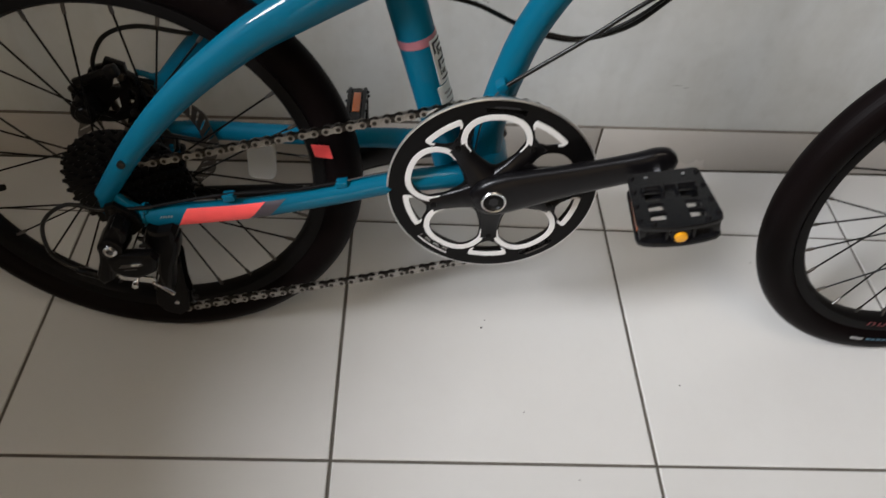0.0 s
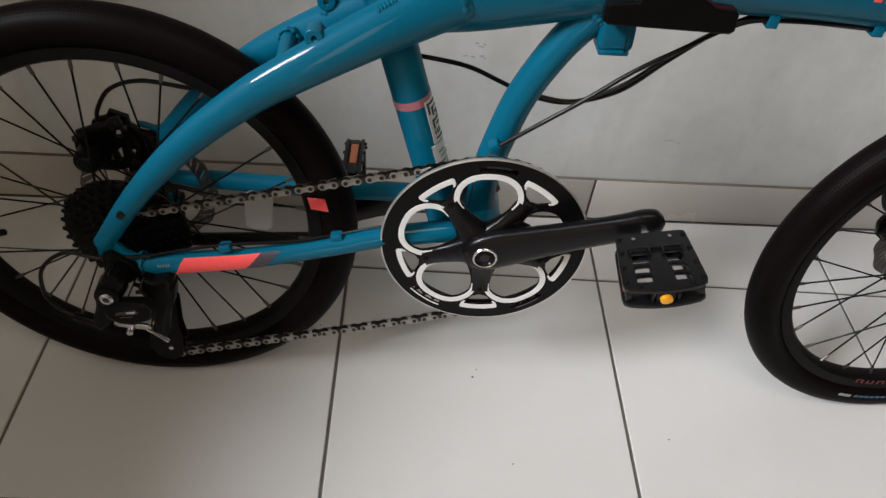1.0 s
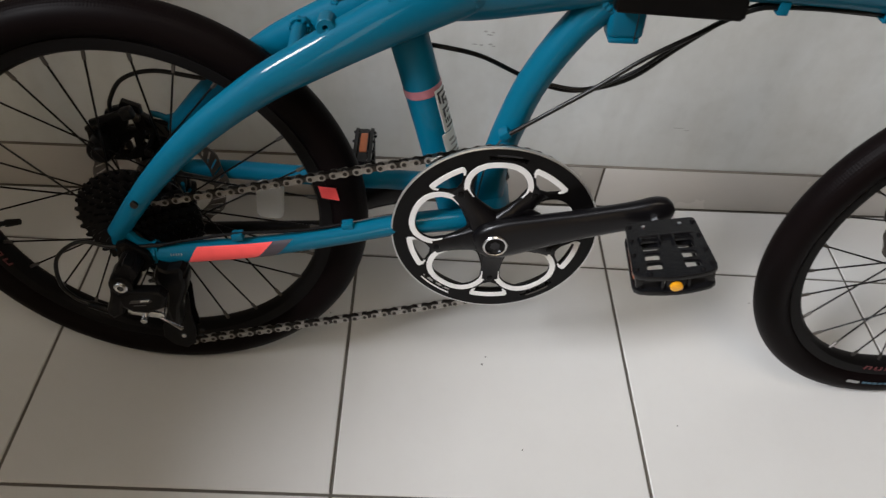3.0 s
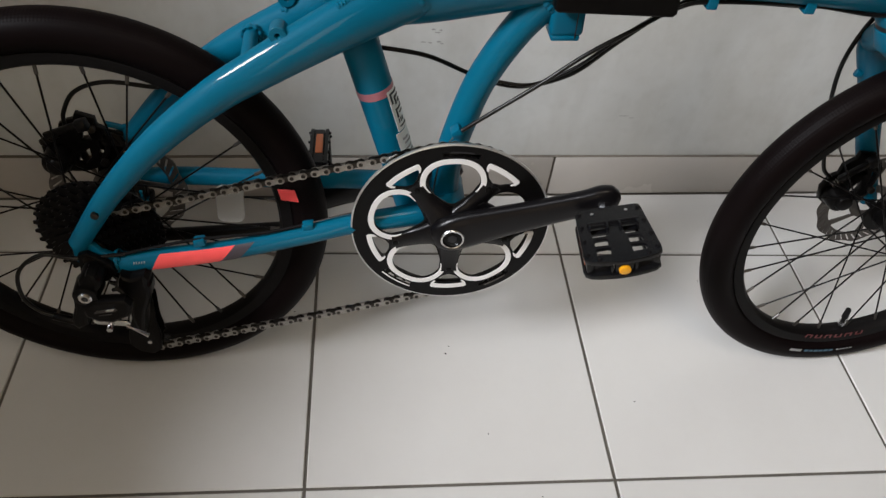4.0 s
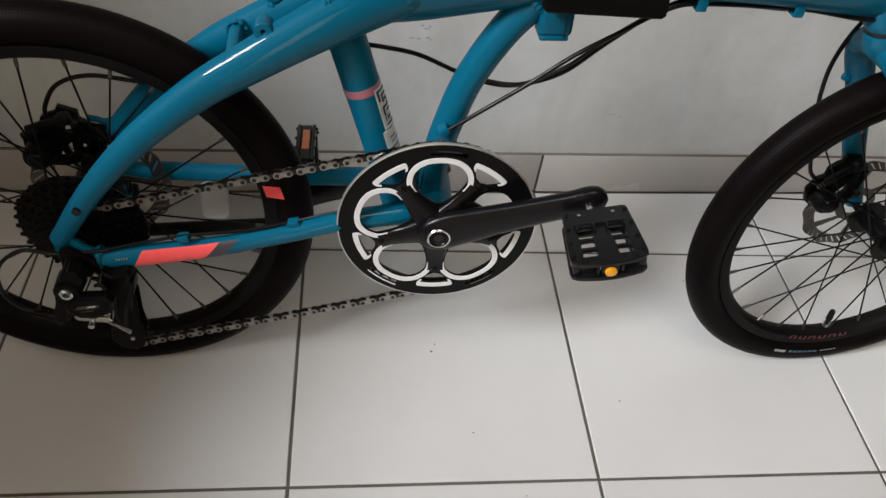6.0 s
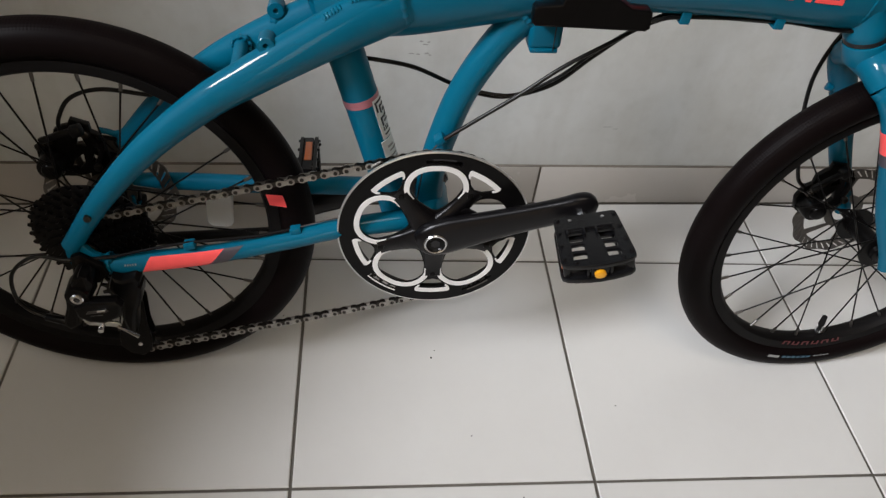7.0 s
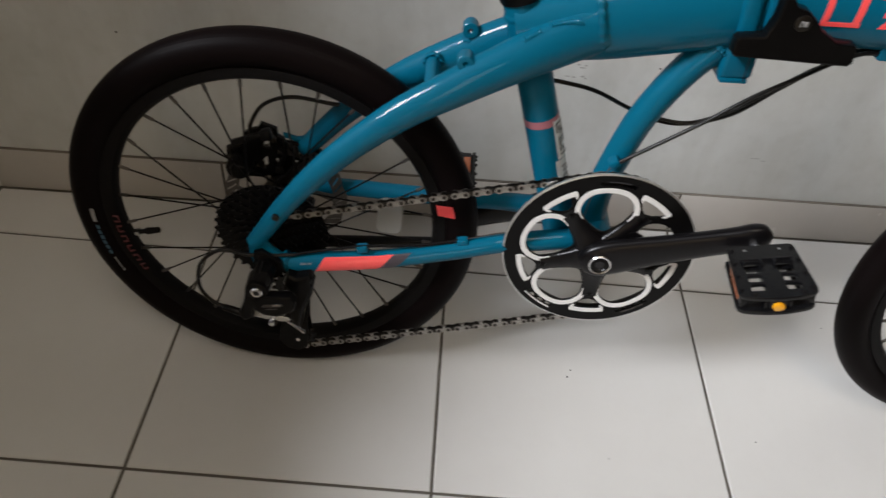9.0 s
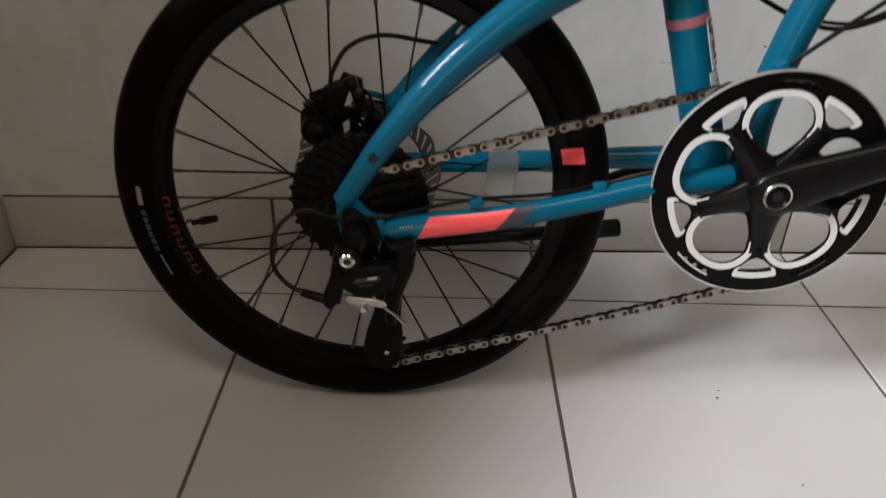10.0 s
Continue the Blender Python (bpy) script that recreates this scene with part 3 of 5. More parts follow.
part("weld_bead", weld("weld_bead", L(0.060, 0.0, 0.508), (-0.3, 0, 0.95), 0.0185, 0.0185), bicycle)
part("weld_bead", weld("weld_bead", L(0.246, 0, 0.540), (0.62, 0, 0.78), 0.0215, 0.0185), bicycle)
part("weld_bead", weld("weld_bead", L(0.048, 0, 0.553), (-0.3, 0, 0.95), 0.0205, 0.0205), bicycle)
for side in (1, -1):
    part("weld_bead", weld("weld_bead", L(-0.200, 0.061 * side, 0.242), (1, 0, 0.1), 0.0125, 0.011, thick=0.0014, beads=14), bicycle)

# bottom bracket
bb_shell = part("bottom_bracket", rod("bottom_bracket", L(*(BB[0], 0.034, BB[1])), L(BB[0], -0.034, BB[1]), 0.0205, TEAL, 32, 0.001), bicycle)
part("gusset", block("gusset", (0.05, 0.034, 0.020), Matrix.Translation(L(0.142, 0, 0.281)), TEAL, 0.004), bicycle)
part("cup", rod("cup", L(BB[0], 0.034, BB[1]), L(BB[0], 0.044, BB[1]), 0.019, DARK_STEEL, 32, 0.001), bb_shell)

# seat post and its clamp
seat_post = part("seat_post", rod("seat_post", L(0.047, 0, 0.55), L(-0.002, 0, 0.71), 0.0158, BLACK, 28), bicycle, "black seat post")
bmx = bmesh.new()
ax = Vector((-0.3, 0, 0.954))
cyl(bmx, L(0.042, 0, 0.566), L(0.0325, 0, 0.597), 0.0225, segs=32, bevel=0.002)
clamp = part("seat_clamp", mesh_of(bmx, "seat_clamp", BLACK), bicycle, "black quick-release seat clamp")
bmx = bmesh.new()
box(bmx, (0.030, 0.016, 0.018), Matrix.Translation(L(0.010, 0.004, 0.584)) @ pose(0, 0, 0, 0, -17, 0), 0.003)
cyl(bmx, L(0.004, -0.012, 0.584), L(0.004, 0.024, 0.584), 0.0055, segs=16, bevel=0.001)
part("lever", mesh_of(bmx, "lever", BLACK), clamp)

# hinge of the frame
bmx = bmesh.new()
box(bmx, (0.020, 0.070, 0.092), Matrix.Translation(L(0.258, 0, 0.586)) @ pose(0, 0, 0, 0, -6, 0), 0.006, 3)
box(bmx, (0.018, 0.070, 0.092), Matrix.Translation(L(0.281, 0, 0.588)) @ pose(0, 0, 0, 0, -6, 0), 0.006, 3)
box(bmx, (0.034, 0.034, 0.034), Matrix.Translation(L(0.268, 0.004, 0.5265)) @ pose(0, 0, 0, 0, -2, 0), 0.0055, 3)
cyl(bmx, L(0.2695, -0.036, 0.575), L(0.2695, -0.036, 0.62), 0.012, segs=20, bevel=0.002)
hinge = part("frame_hinge", mesh_of(bmx, "frame_hinge", TEAL), bicycle, "teal folding hinge block")
part("seam", block("seam", (0.0010, 0.0346, 0.0352), Matrix.Translation(L(0.2765, 0.004, 0.5265)) @ pose(0, 0, 0, 0, -2, 0), SEAL, 0), hinge)
part("hinge_foot", block("hinge_foot", (0.029, 0.030, 0.006), Matrix.Translation(L(0.268, 0.006, 0.5085)) @ pose(0, 0, 0, 0, -2, 0), TEAL, 0.002), hinge)
lever_shape = [(0.243, 0.553), (0.246, 0.5505), (0.354, 0.5505), (0.358, 0.554), (0.357, 0.569), (0.354, 0.572), (0.336, 0.573), (0.318, 0.583), (0.310, 0.592), (0.300, 0.600), (0.288, 0.603),
               (0.281, 0.614), (0.274, 0.615), (0.273, 0.590), (0.268, 0.573), (0.246, 0.570), (0.243, 0.567)]
lever = part("hinge_lever", plate("hinge_lever", [lever_shape], 0.016, BLACK, 0.002, y=-0.049), hinge, "black folding lever")
part("bolt", rod("bolt", L(0.297, 0.056, 0.589), L(0.297, 0.059, 0.589), 0.0078, DARK_STEEL, 20, 0.0008), hinge)
part("print", block("print", (0.0012, 0.0006, 0.006), Matrix.Translation(L(0.295, 0.0593, 0.589)) @ pose(0, 0, 0, 0, 12, 0), WHITE_PRINT, 0), hinge)
part("print", block("print", (0.004, 0.0006, 0.005), Matrix.Translation(L(0.299, 0.0593, 0.589)), WHITE_PRINT, 0.0003), hinge)

# coral block decals on the front tube, plain strokes
def stroke(s0, s1, a0, a1, slant=0.0):
    part("decal", front.patch("decal", s0, s1, a0, a1, PINK, off=0.0006, slant=slant, ns=4, na=5), front_tube)


GL_LOW, GL_HIGH, GL_W = 106, 62, 6.0
for s0, s1, shape in ((0.160, 0.257, "cup"), (0.285, 0.345, "hook"), (0.355, 0.452, "frame"), (0.474, 0.556, "arch"), (0.566, 0.648, "slope"), (0.660, 0.752, "frame")):
    w, low = 0.017, GL_LOW - 5 * (s0 - 0.16)
    if shape in ("cup", "frame"):
        stroke(s0, s1, low - GL_W, low)
    if shape in ("arch", "frame", "hook"):
        stroke(s0, s1, GL_HIGH, GL_HIGH + GL_W)
    if shape == "arch":
        stroke(s0 + w, s1 - w, 88, 94)
    if shape == "hook":
        stroke(s0 + w, s1 - w, 84, 90)
        stroke(s0 + 0.026, s0 + 0.046, 88, low, -0.022)
    if shape == "slope":
        stroke(s0 + 0.028, s0 + 0.050, GL_HIGH, low, -0.050)
    if shape != "hook":
        stroke(s0, s0 + w, GL_HIGH, low, -0.008)
        stroke(s1 - w, s1, GL_HIGH, low, -0.008)
    else:
        stroke(s1 - w, s1, GL_HIGH, 90, -0.006)

# head tube, fork and front cables
hd = Vector((-0.40, 0, 0.917)).normalized()
def HEADP(d, v=0.0):
    return L(0.621, v, 0.533) + hd * d


head = Sweep([(*[c * f for c, f in zip(HEADP(d), (1, -1, 1))], r) for d, r in ((0.004, 0.0225), (0.012, 0.0235), (0.03, 0.0215), (0.075, 0.0205), (0.11, 0.0215), (0.125, 0.0235))])
head_tube = part("head_tube", head.mesh("head_tube", TEAL, 28), bicycle, "teal head tube")
part("head_seal", rod("head_seal", HEADP(-0.001), HEADP(0.0045), 0.0225, SEAL, 28), head_tube, "thin black bearing seal")
part("stem", rod("stem", HEADP(0.12), HEADP(0.21), 0.0175, BLACK, 24), bicycle, "black handlebar stem")
part("weld_bead", weld("weld_bead", L(0.598, 0, 0.584), (1, 0, -0.12), 0.041, 0.0235, thick=0.0013, beads=40), bicycle)

bmx = bmesh.new()
cyl(bmx, HEADP(-0.026), HEADP(-0.002), 0.0225, 0.0235, 28, 0.001)
crown = part("fork", mesh_of(bmx, "fork", TEAL), bicycle, "teal fork with a coral decal on its leg")
shoulder = Sweep([(0.643, -0.048, 0.484, 0.0150, 0.012), (0.638, -0.038, 0.497, 0.0190, 0.016), (0.634, -0.018, 0.509, 0.0205, 0.019), (0.633, 0.0, 0.511, 0.0205, 0.020), (0.637, 0.020, 0.508, 0.0205, 0.019), (0.645, 0.038, 0.495, 0.0190, 0.016), (0.652, 0.048, 0.484, 0.0150, 0.012)])
part("fork_shoulder", shoulder.mesh("fork_shoulder", TEAL, 24), crown)
for side in (1, -1):
    du = 0.009 if side > 0 else -0.001
    leg = Sweep([(0.637 + du, 0.038 * side, 0.503, 0.0150, 0.012), (0.643 + du, 0.047 * side, 0.488, 0.0185, 0.0145), (0.653 + du, 0.053 * side, 0.468, 0.0172, 0.0135), (0.674 + du * 0.5, 0.057 * side, 0.428, 0.0160, 0.0125), (0.710 + du * 0.3, 0.058 * side, 0.345, 0.0145, 0.0115), (0.743 + du * 0.3, 0.060 * side, 0.282, 0.0125, 0.010), (0.758, 0.060 * side, 0.252, 0.011, 0.009)])
    part("fork_leg", leg.mesh("fork_leg", TEAL, 22), crown)
    if side > 0:
        part("decal", leg.patch("decal", 0.405, 0.500, 20, 340, PINK, na=24, ns=4), crown, "coral band decal")
        part("decal", leg.patch("decal", 0.500, 0.536, 20, 340, GREY_DECAL, na=24, ns=2), crown, "plum grey stripe decal")
        part("bolt", rod("bolt", L(0.612, 0.010, 0.512), L(0.618, 0.010, 0.511), 0.0045, TEAL, 12, 0.0006), crown)
part("cable_guide", rod("cable_guide", L(0.641, -0.052, 0.446), L(0.648, -0.050, 0.444), 0.0048, TEAL, 14, 0.001), crown)

# ---- wheels ----
def wheel_meshes():
    """Rim, tyre, spoke and nipple, round the origin, axle across."""
    rim_prof = [(0.1975, -0.0038), (0.1975, 0.0038), (0.1990, 0.0080), (0.2020, 0.0122), (0.2105, 0.0136), (0.2145, 0.0132), (0.2145, -0.0132), (0.2105, -0.0136), (0.2020, -0.0122), (0.1990, -0.0080)]
    tyre_prof = []
    for k in range(28):
        a = radians(-156 + 312 * k / 27)
        tyre_prof.append((0.2327 + 0.0218 * math.cos(a), 0.0213 * math.sin(a)))
    return lathe("rim", rim_prof, RIM_BLACK, 144), lathe("tyre", tyre_prof, TREAD, 160, wrap=True)


RIM_ME, TYRE_ME = wheel_meshes()
SPOKE_LEN = 0.1745
SPOKE_ME = rod("spoke", (0, 0, 0), (0, 0, SPOKE_LEN), 0.00115, BLACK, 6)
NIPPLE_ME = rod("nipple", (0, 0, 0), (0, 0, 0.013), 0.0021, DISC, 8)


def wrap_label(name, r0, r1, a0, a1, y, material, tilt=0.0):
    """A thin print following the wheel's side, between two radii and two angles."""
    bm = bmesh.new()
    n = max(2, int(abs(a1 - a0) / 1.5))
    lo = [bm.verts.new((r0 * math.cos(a), y, r0 * math.sin(a))) for a in (radians(a0 + (a1 - a0) * k / n) for k in range(n + 1))]
    hi = [bm.verts.new((r1 * math.cos(a), y + tilt, r1 * math.sin(a))) for a in (radians(a0 + (a1 - a0) * k / n) for k in range(n + 1))]
    for k in range(n):
        bm.faces.new((lo[k], lo[k + 1], hi[k + 1], hi[k]))
    r = bmesh.ops.extrude_face_region(bm, geom=list(bm.faces))
    bmesh.ops.translate(bm, verts=[e for e in r["geom"] if isinstance(e, bmesh.types.BMVert)], vec=(0, -0.0005, 0))
    return mesh_of(bm, name, material)


def wheel(name, label, at, steer, spin, lacing, flange, flange_r, valve_deg, label_deg, red_deg):
    """A spoked wheel: rim with tyre, spokes, hub, valve and prints on the drive side."""
    ob = part(name, RIM_ME, bicycle, label, Matrix.Translation(L(at[0], 0, at[1])) @ pose(0, 0, 0, 0, 0, steer))
    part("tyre", TYRE_ME, ob, "black rubber road tyre with fine tread")
    n = 28
    for k in range(n):
        side, lead = lacing[k % 4]
        a_rim = 2 * math.pi * k / n + radians(spin)
        a_hub = a_rim + lead * radians(72)
        rim_p = Vector((0.1960 * math.cos(a_rim), 0.0, 0.1960 * math.sin(a_rim)))
        hub_p = Vector((flange_r * math.cos(a_hub), -flange[0] if side > 0 else flange[1], flange_r * math.sin(a_hub)))
        d = rim_p - hub_p
        q = d.to_track_quat("Z", "Y").to_matrix().to_4x4()
        part("spoke", SPOKE_ME, ob, "", Matrix.Translation(hub_p) @ q @ Matrix.Diagonal((1, 1, d.length / SPOKE_LEN, 1)))
        part("nipple", NIPPLE_ME, ob, "", Matrix.Translation(rim_p - d.normalized() * 0.010) @ q)
    # valve
    va = radians(valve_deg)
    dirv = Vector((math.cos(va), 0, math.sin(va)))
    bmv = bmesh.new()
    cyl(bmv, dirv * 0.194, dirv * 0.174, 0.0032, 0.0030, 12)
    cyl(bmv, dirv * 0.178, dirv * 0.160, 0.0048, 0.0038, 14, 0.0008)
    part("valve", mesh_of(bmv, "valve", RUBBER), ob, "black valve cap")
    part("valve_nut", rod("valve_nut", dirv * 0.1925, dirv * 0.187, 0.0052, ALLOY, 6), ob)
    # prints on the tyre's side: plain bars
    for q, (a, w, r0, r1, mt) in enumerate(((0, 5.0, 0.2235, 0.2285, WHITE_PRINT), *((6.5 + 2.1 * k, 1.5, 0.2230 + 0.0004 * (k % 2), 0.2276, BLUE_PRINT) for k in range(6)), *((20 + 1.3 * k, 0.9, 0.2240, 0.2262, WHITE_PRINT) for k in range(5)))):
        part("print", wrap_label("print", r0, r1, label_deg + a, label_deg + a + w, -0.0208, mt, 0.0004), ob)
    for q in range(6):
        a = red_deg + q * 4.6
        for (da, w, r0, r1) in ((0, 0.7, 0.1985, 0.2055), (2.4, 0.7, 0.1985, 0.2055), (0, 3.1, 0.2042, 0.2055) if q % 2 else (0, 3.1, 0.1985, 0.1998)):
            part("print", wrap_label("print", r0, r1, a + da, a + da + w, -0.0134, RED_PRINT), ob)
    return ob


rear_wheel = wheel("rear_wheel", "black deep rear rim with black spokes", REAR, 0, 8.0, ((-1, 1), (1, -1), (-1, -1), (1, 1)), (0.024, 0.030), 0.027, 193, 178.5, 182)
front_wheel = wheel("front_wheel", "black deep front rim with black spokes", FRONT_AXLE, 4, 8.4, ((-1, -1), (1, 1), (-1, 1), (1, -1)), (0.030, 0.024), 0.024, 276, 254, 258)

bmx = bmesh.new()
cyl(bmx, (0, -0.066, 0), (0, 0.066, 0), 0.0055, segs=16)
cyl(bmx, (0, -0.030, 0), (0, 0.040, 0), 0.0145, segs=28, bevel=0.001)
cyl(bmx, (0, -0.0265, 0), (0, -0.0235, 0), 0.0285, segs=36)
cyl(bmx, (0, 0.0290, 0), (0, 0.0320, 0), 0.0285, segs=36)
rear_hub = part("hub", mesh_of(bmx, "hub", BLACK), rear_wheel, "black rear hub")
bmx = bmesh.new()
cyl(bmx, (0, -0.062, 0), (0, 0.062, 0), 0.0055, segs=16)
cyl(bmx, (0, -0.038, 0), (0, 0.034, 0), 0.0125, segs=28, bevel=0.001)
cyl(bmx, (0, -0.0315, 0), (0, -0.0285, 0), 0.025, segs=36)
cyl(bmx, (0, 0.0230, 0), (0, 0.0260, 0), 0.025, segs=36)
part("hub", mesh_of(bmx, "hub", BLACK), front_wheel, "black front hub")
for wh, v in ((rear_wheel, 0.073), (front_wheel, 0.070)):
    part("axle_nut", rod("axle_nut", (0, -v + 0.003, 0), (0, -v - 0.004, 0), 0.0085, DARK_STEEL, 6, 0.0008), wh)
    part("axle_nut", rod("axle_nut", (0, v - 0.003, 0), (0, v + 0.004, 0), 0.0085, DARK_STEEL, 6, 0.0008), wh)

# coral mark on the rear rim, and the cloudy spoke reflector
part("decal", wrap_label("decal", 0.2068, 0.2280, 10.9, 15.3, -0.0136, PINK, -0.0085), rear_wheel, "coral block decal")
refl = []
for cx, cz, a0 in ((0.006, 0.020, 0), (-0.006, 0.020, 90), (-0.006, -0.020, 180), (0.006, -0.020, 270)):
    refl += [(cx + 0.0095 * math.cos(radians(a0 + 18 * q)), cz + 0.0095 * math.sin(radians(a0 + 18 * q))) for q in range(6)]
part("spoke_reflector", plate("spoke_reflector", [refl], 0.008, CLEAR, 0.002), rear_wheel, "cloudy clear spoke reflector", pose(0.1435, -0.006, 0.026, 0, 3, 0) @ Matrix.Diagonal((1, 1, 0.86, 1)))


def disc_mesh():
    loops = [[((0.0795 + 0.0018 * math.cos(12 * a)) * math.cos(a), (0.0795 + 0.0018 * math.cos(12 * a)) * math.sin(a)) for a in (2 * math.pi * k / 120 for k in range(120))]]
    for k in range(6):
        a0 = 2 * math.pi * k / 6
        lo, hi = [], []
        for q in range(9):
            f = q / 8
            a = a0 + radians(5) + f * radians(50)
            hi.append((0.0625 * math.cos(a), 0.0625 * math.sin(a)))
            b = a + radians(18)
            lo.append((0.030 * math.cos(b), 0.030 * math.sin(b)))
        loops.append(hi + lo[::-1])
    for k in range(42):
        a = 2 * math.pi * k / 42
        pts = []
        for rr, da in ((0.0650, 0.0), (0.0775, 9.0)):
            for s in ((-1, 1) if rr < 0.07 else (1, -1)):
                aa = a + radians(da) + s * radians(1.15)
                pts.append((rr * math.cos(aa), rr * math.sin(aa)))
        loops.append(pts)
    loops.append(circle(0.018, 24))
    return plate("brake_disc", loops, 0.0018, DISC)


DISC_ME = disc_mesh()
part("brake_disc", DISC_ME, rear_wheel, "slotted steel brake disc", pose(0, 0.054, 0))
part("brake_disc", DISC_ME, front_wheel, "slotted steel brake disc", pose(0, 0.053, 0, 0, 20, 0) @ Matrix.Diagonal((0.90, 1, 0.90, 1)))


def cog(name, teeth, v, thick=0.0020, holes=0):
    pitch_r = 0.0127 / (2 * math.sin(math.pi / teeth))
    pts = []
    for k in range(teeth):
        for f, dr in ((-0.5, -0.0036), (-0.32, -0.0028), (-0.12, 0.0024), (0.12, 0.0024), (0.32, -0.0028)):
            a = 2 * math.pi * (k + f) / teeth
            pts.append(((pitch_r + dr) * math.cos(a), (pitch_r + dr) * math.sin(a)))
    loops = [pts, circle(0.017, 24)]
    for k in range(holes):
        a = 2 * math.pi * k / holes
        loops.append(circle(pitch_r * 0.11, 12, pitch_r * 0.68 * math.cos(a), pitch_r * 0.68 * math.sin(a)))
    return plate(name, loops, thick, BLACK, y=-v)


for k, teeth in enumerate((34, 30, 26, 22, 19, 16, 13, 11)):
    part("cog", cog("cog", teeth, 0.0275 + 0.0042 * k, holes=6 if k < 3 else 0), rear_wheel)
part("lockring", rod("lockring", (0, -0.058, 0), (0, -0.0615, 0), 0.015, DARK_STEEL, 24, 0.0008), rear_wheel)
part("spoke_guard", lathe("spoke_guard", [(0.020, -0.0255), (0.0690, -0.0250), (0.0690, -0.0235), (0.020, -0.024)], PLASTIC, 64), rear_wheel, "black plastic spoke guard disc")

# ---- crankset ----
crankset = part("crankset", plate("crankset", [circle(0.0185, 32)], 0.012, MATTE, 0.0015, y=-0.056), bicycle, "black crankset with white-edged chain guard", Matrix.Translation(L(BB[0], 0, BB[1])))


def polar(r, deg):
    return (r * math.cos(radians(deg)), r * math.sin(radians(deg)))


def lobe(mid, grow=0.0, cut=None, n=40):
    """Petal opening between two arms: a rounded arch drawn in towards the hub; cut keeps part of the outline."""
    ex, ey = polar(1, mid)
    pts = []
    lo, hi = (0.0, 360.0) if cut is None else cut
    for k in range(n + (0 if cut is None else 1)):
        a = radians(lo + (hi - lo) * k / n)
        ca, sa = math.cos(a), math.sin(a)
        x = math.copysign(abs(ca) ** 0.85, ca) * (0.0298 + grow)
        if sa >= 0:
            y = 0.0628 + (abs(sa) ** 0.88) * (0.0262 + grow)
        else:
            x *= 1 - 0.62 * abs(sa) ** 1.6
            y = 0.0628 - abs(sa) * (0.0300 + grow)
        pts.append((ex * y - ey * x, ey * y + ex * x))
    return pts


def arc_window(mid, r0, r1, half):
    lo = [polar(r0 + 0.003 * abs(f), mid + half * 0.45 * f) for f in (-1, -0.5, 0, 0.5, 1)]
    hi = [polar(r1, mid + half * f) for f in (1, 0.6, 0.2, -0.2, -0.6, -1)]
    return lo + hi


LOBES, ARMS = (92.5, 164.5, 236.5, 308.5, 20.5), (56.5, 128.5, 200.5, 272.5, 344.5)
guard_loops = [circle(0.1118, 128)]
white_strips = []
for mid in LOBES:
    guard_loops.append(lobe(mid))
    if mid != LOBES[-1]:
        white_strips.append(lobe(mid, 0.0004, (-22, 202)) + lobe(mid, 0.0066, (-21, 201))[::-1])
for mid in ARMS:
    guard_loops.append(arc_window(mid, 0.0745, 0.0905, 12.5))
    white_strips.append([polar(0.0865, mid - 10.2), polar(0.0895, mid - 11.2)] + [polar(0.0908, mid + a) for a in (-10.6, -7, -3, 0, 3, 7, 10.6)] + [polar(0.0895, mid + 11.2), polar(0.0865, mid + 10.2), polar(0.0862, mid + 11.6), polar(0.0900, mid + 13.2)]
                        + [polar(0.0950, mid + 13.4)] + [polar(0.0970, mid + a) for a in (12.4, 8, 4, 0, -4, -8, -12.4)] + [polar(0.0950, mid - 13.4), polar(0.0900, mid - 13.2), polar(0.0862, mid - 11.6)])
for mid in (88, 234, 306):
    low = [polar(0.0978 + 0.0012 * (k % 2), mid - 11 + 2.2 * k) for k in range(11)]
    guard_loops.append(low + [polar(0.1030, mid + 11.5 - 2.3 * k) for k in range(11)])
guard = part("chain_guard", plate("chain_guard", guard_loops, 0.0034, BLACK, 0.0006, y=-0.0505), crankset, "black chain guard ring with petal openings")
for pts in white_strips:
    part("white_edge", plate("white_edge", [pts], 0.0010, WHITE, 0.0002, y=-0.0526), crankset, "white painted edge")
part("rim_edge", lathe("rim_edge", [(0.1112, -0.0488), (0.1134, -0.0486), (0.1136, -0.0500), (0.1134, -0.0514), (0.1118, -0.0520)], EDGE_ALLOY, 128), crankset, "bare polished alloy rim edge")
# slot edges: pale or dark colour stands in for the light at each slot
for mid, half, mt in ((234, 11.5, WHITE), (306, 8.0, DISC), (88, 7.0, DIM_EDGE)):
    part("slot_edge", wrap_label("slot_edge", 0.1030, 0.1046, mid - half, mid + half, -0.0523, mt), crankset)

# the toothed ring behind the guard
teeth = 52
ring = []
pr = 0.0127 / (2 * math.sin(math.pi / teeth))
for k in range(teeth):
    for f, dr in ((-0.5, -0.0036), (-0.32, -0.0028), (-0.12, 0.0022), (0.12, 0.0022), (0.32, -0.0028)):
        a = 2 * math.pi * (k + f) / teeth
        ring.append(((pr + dr) * math.cos(a), (pr + dr) * math.sin(a)))
part("chainring", plate("chainring", [ring, circle(0.0925, 96)], 0.0022, DARK_STEEL, y=-0.0425), crankset, "toothed steel chainring")

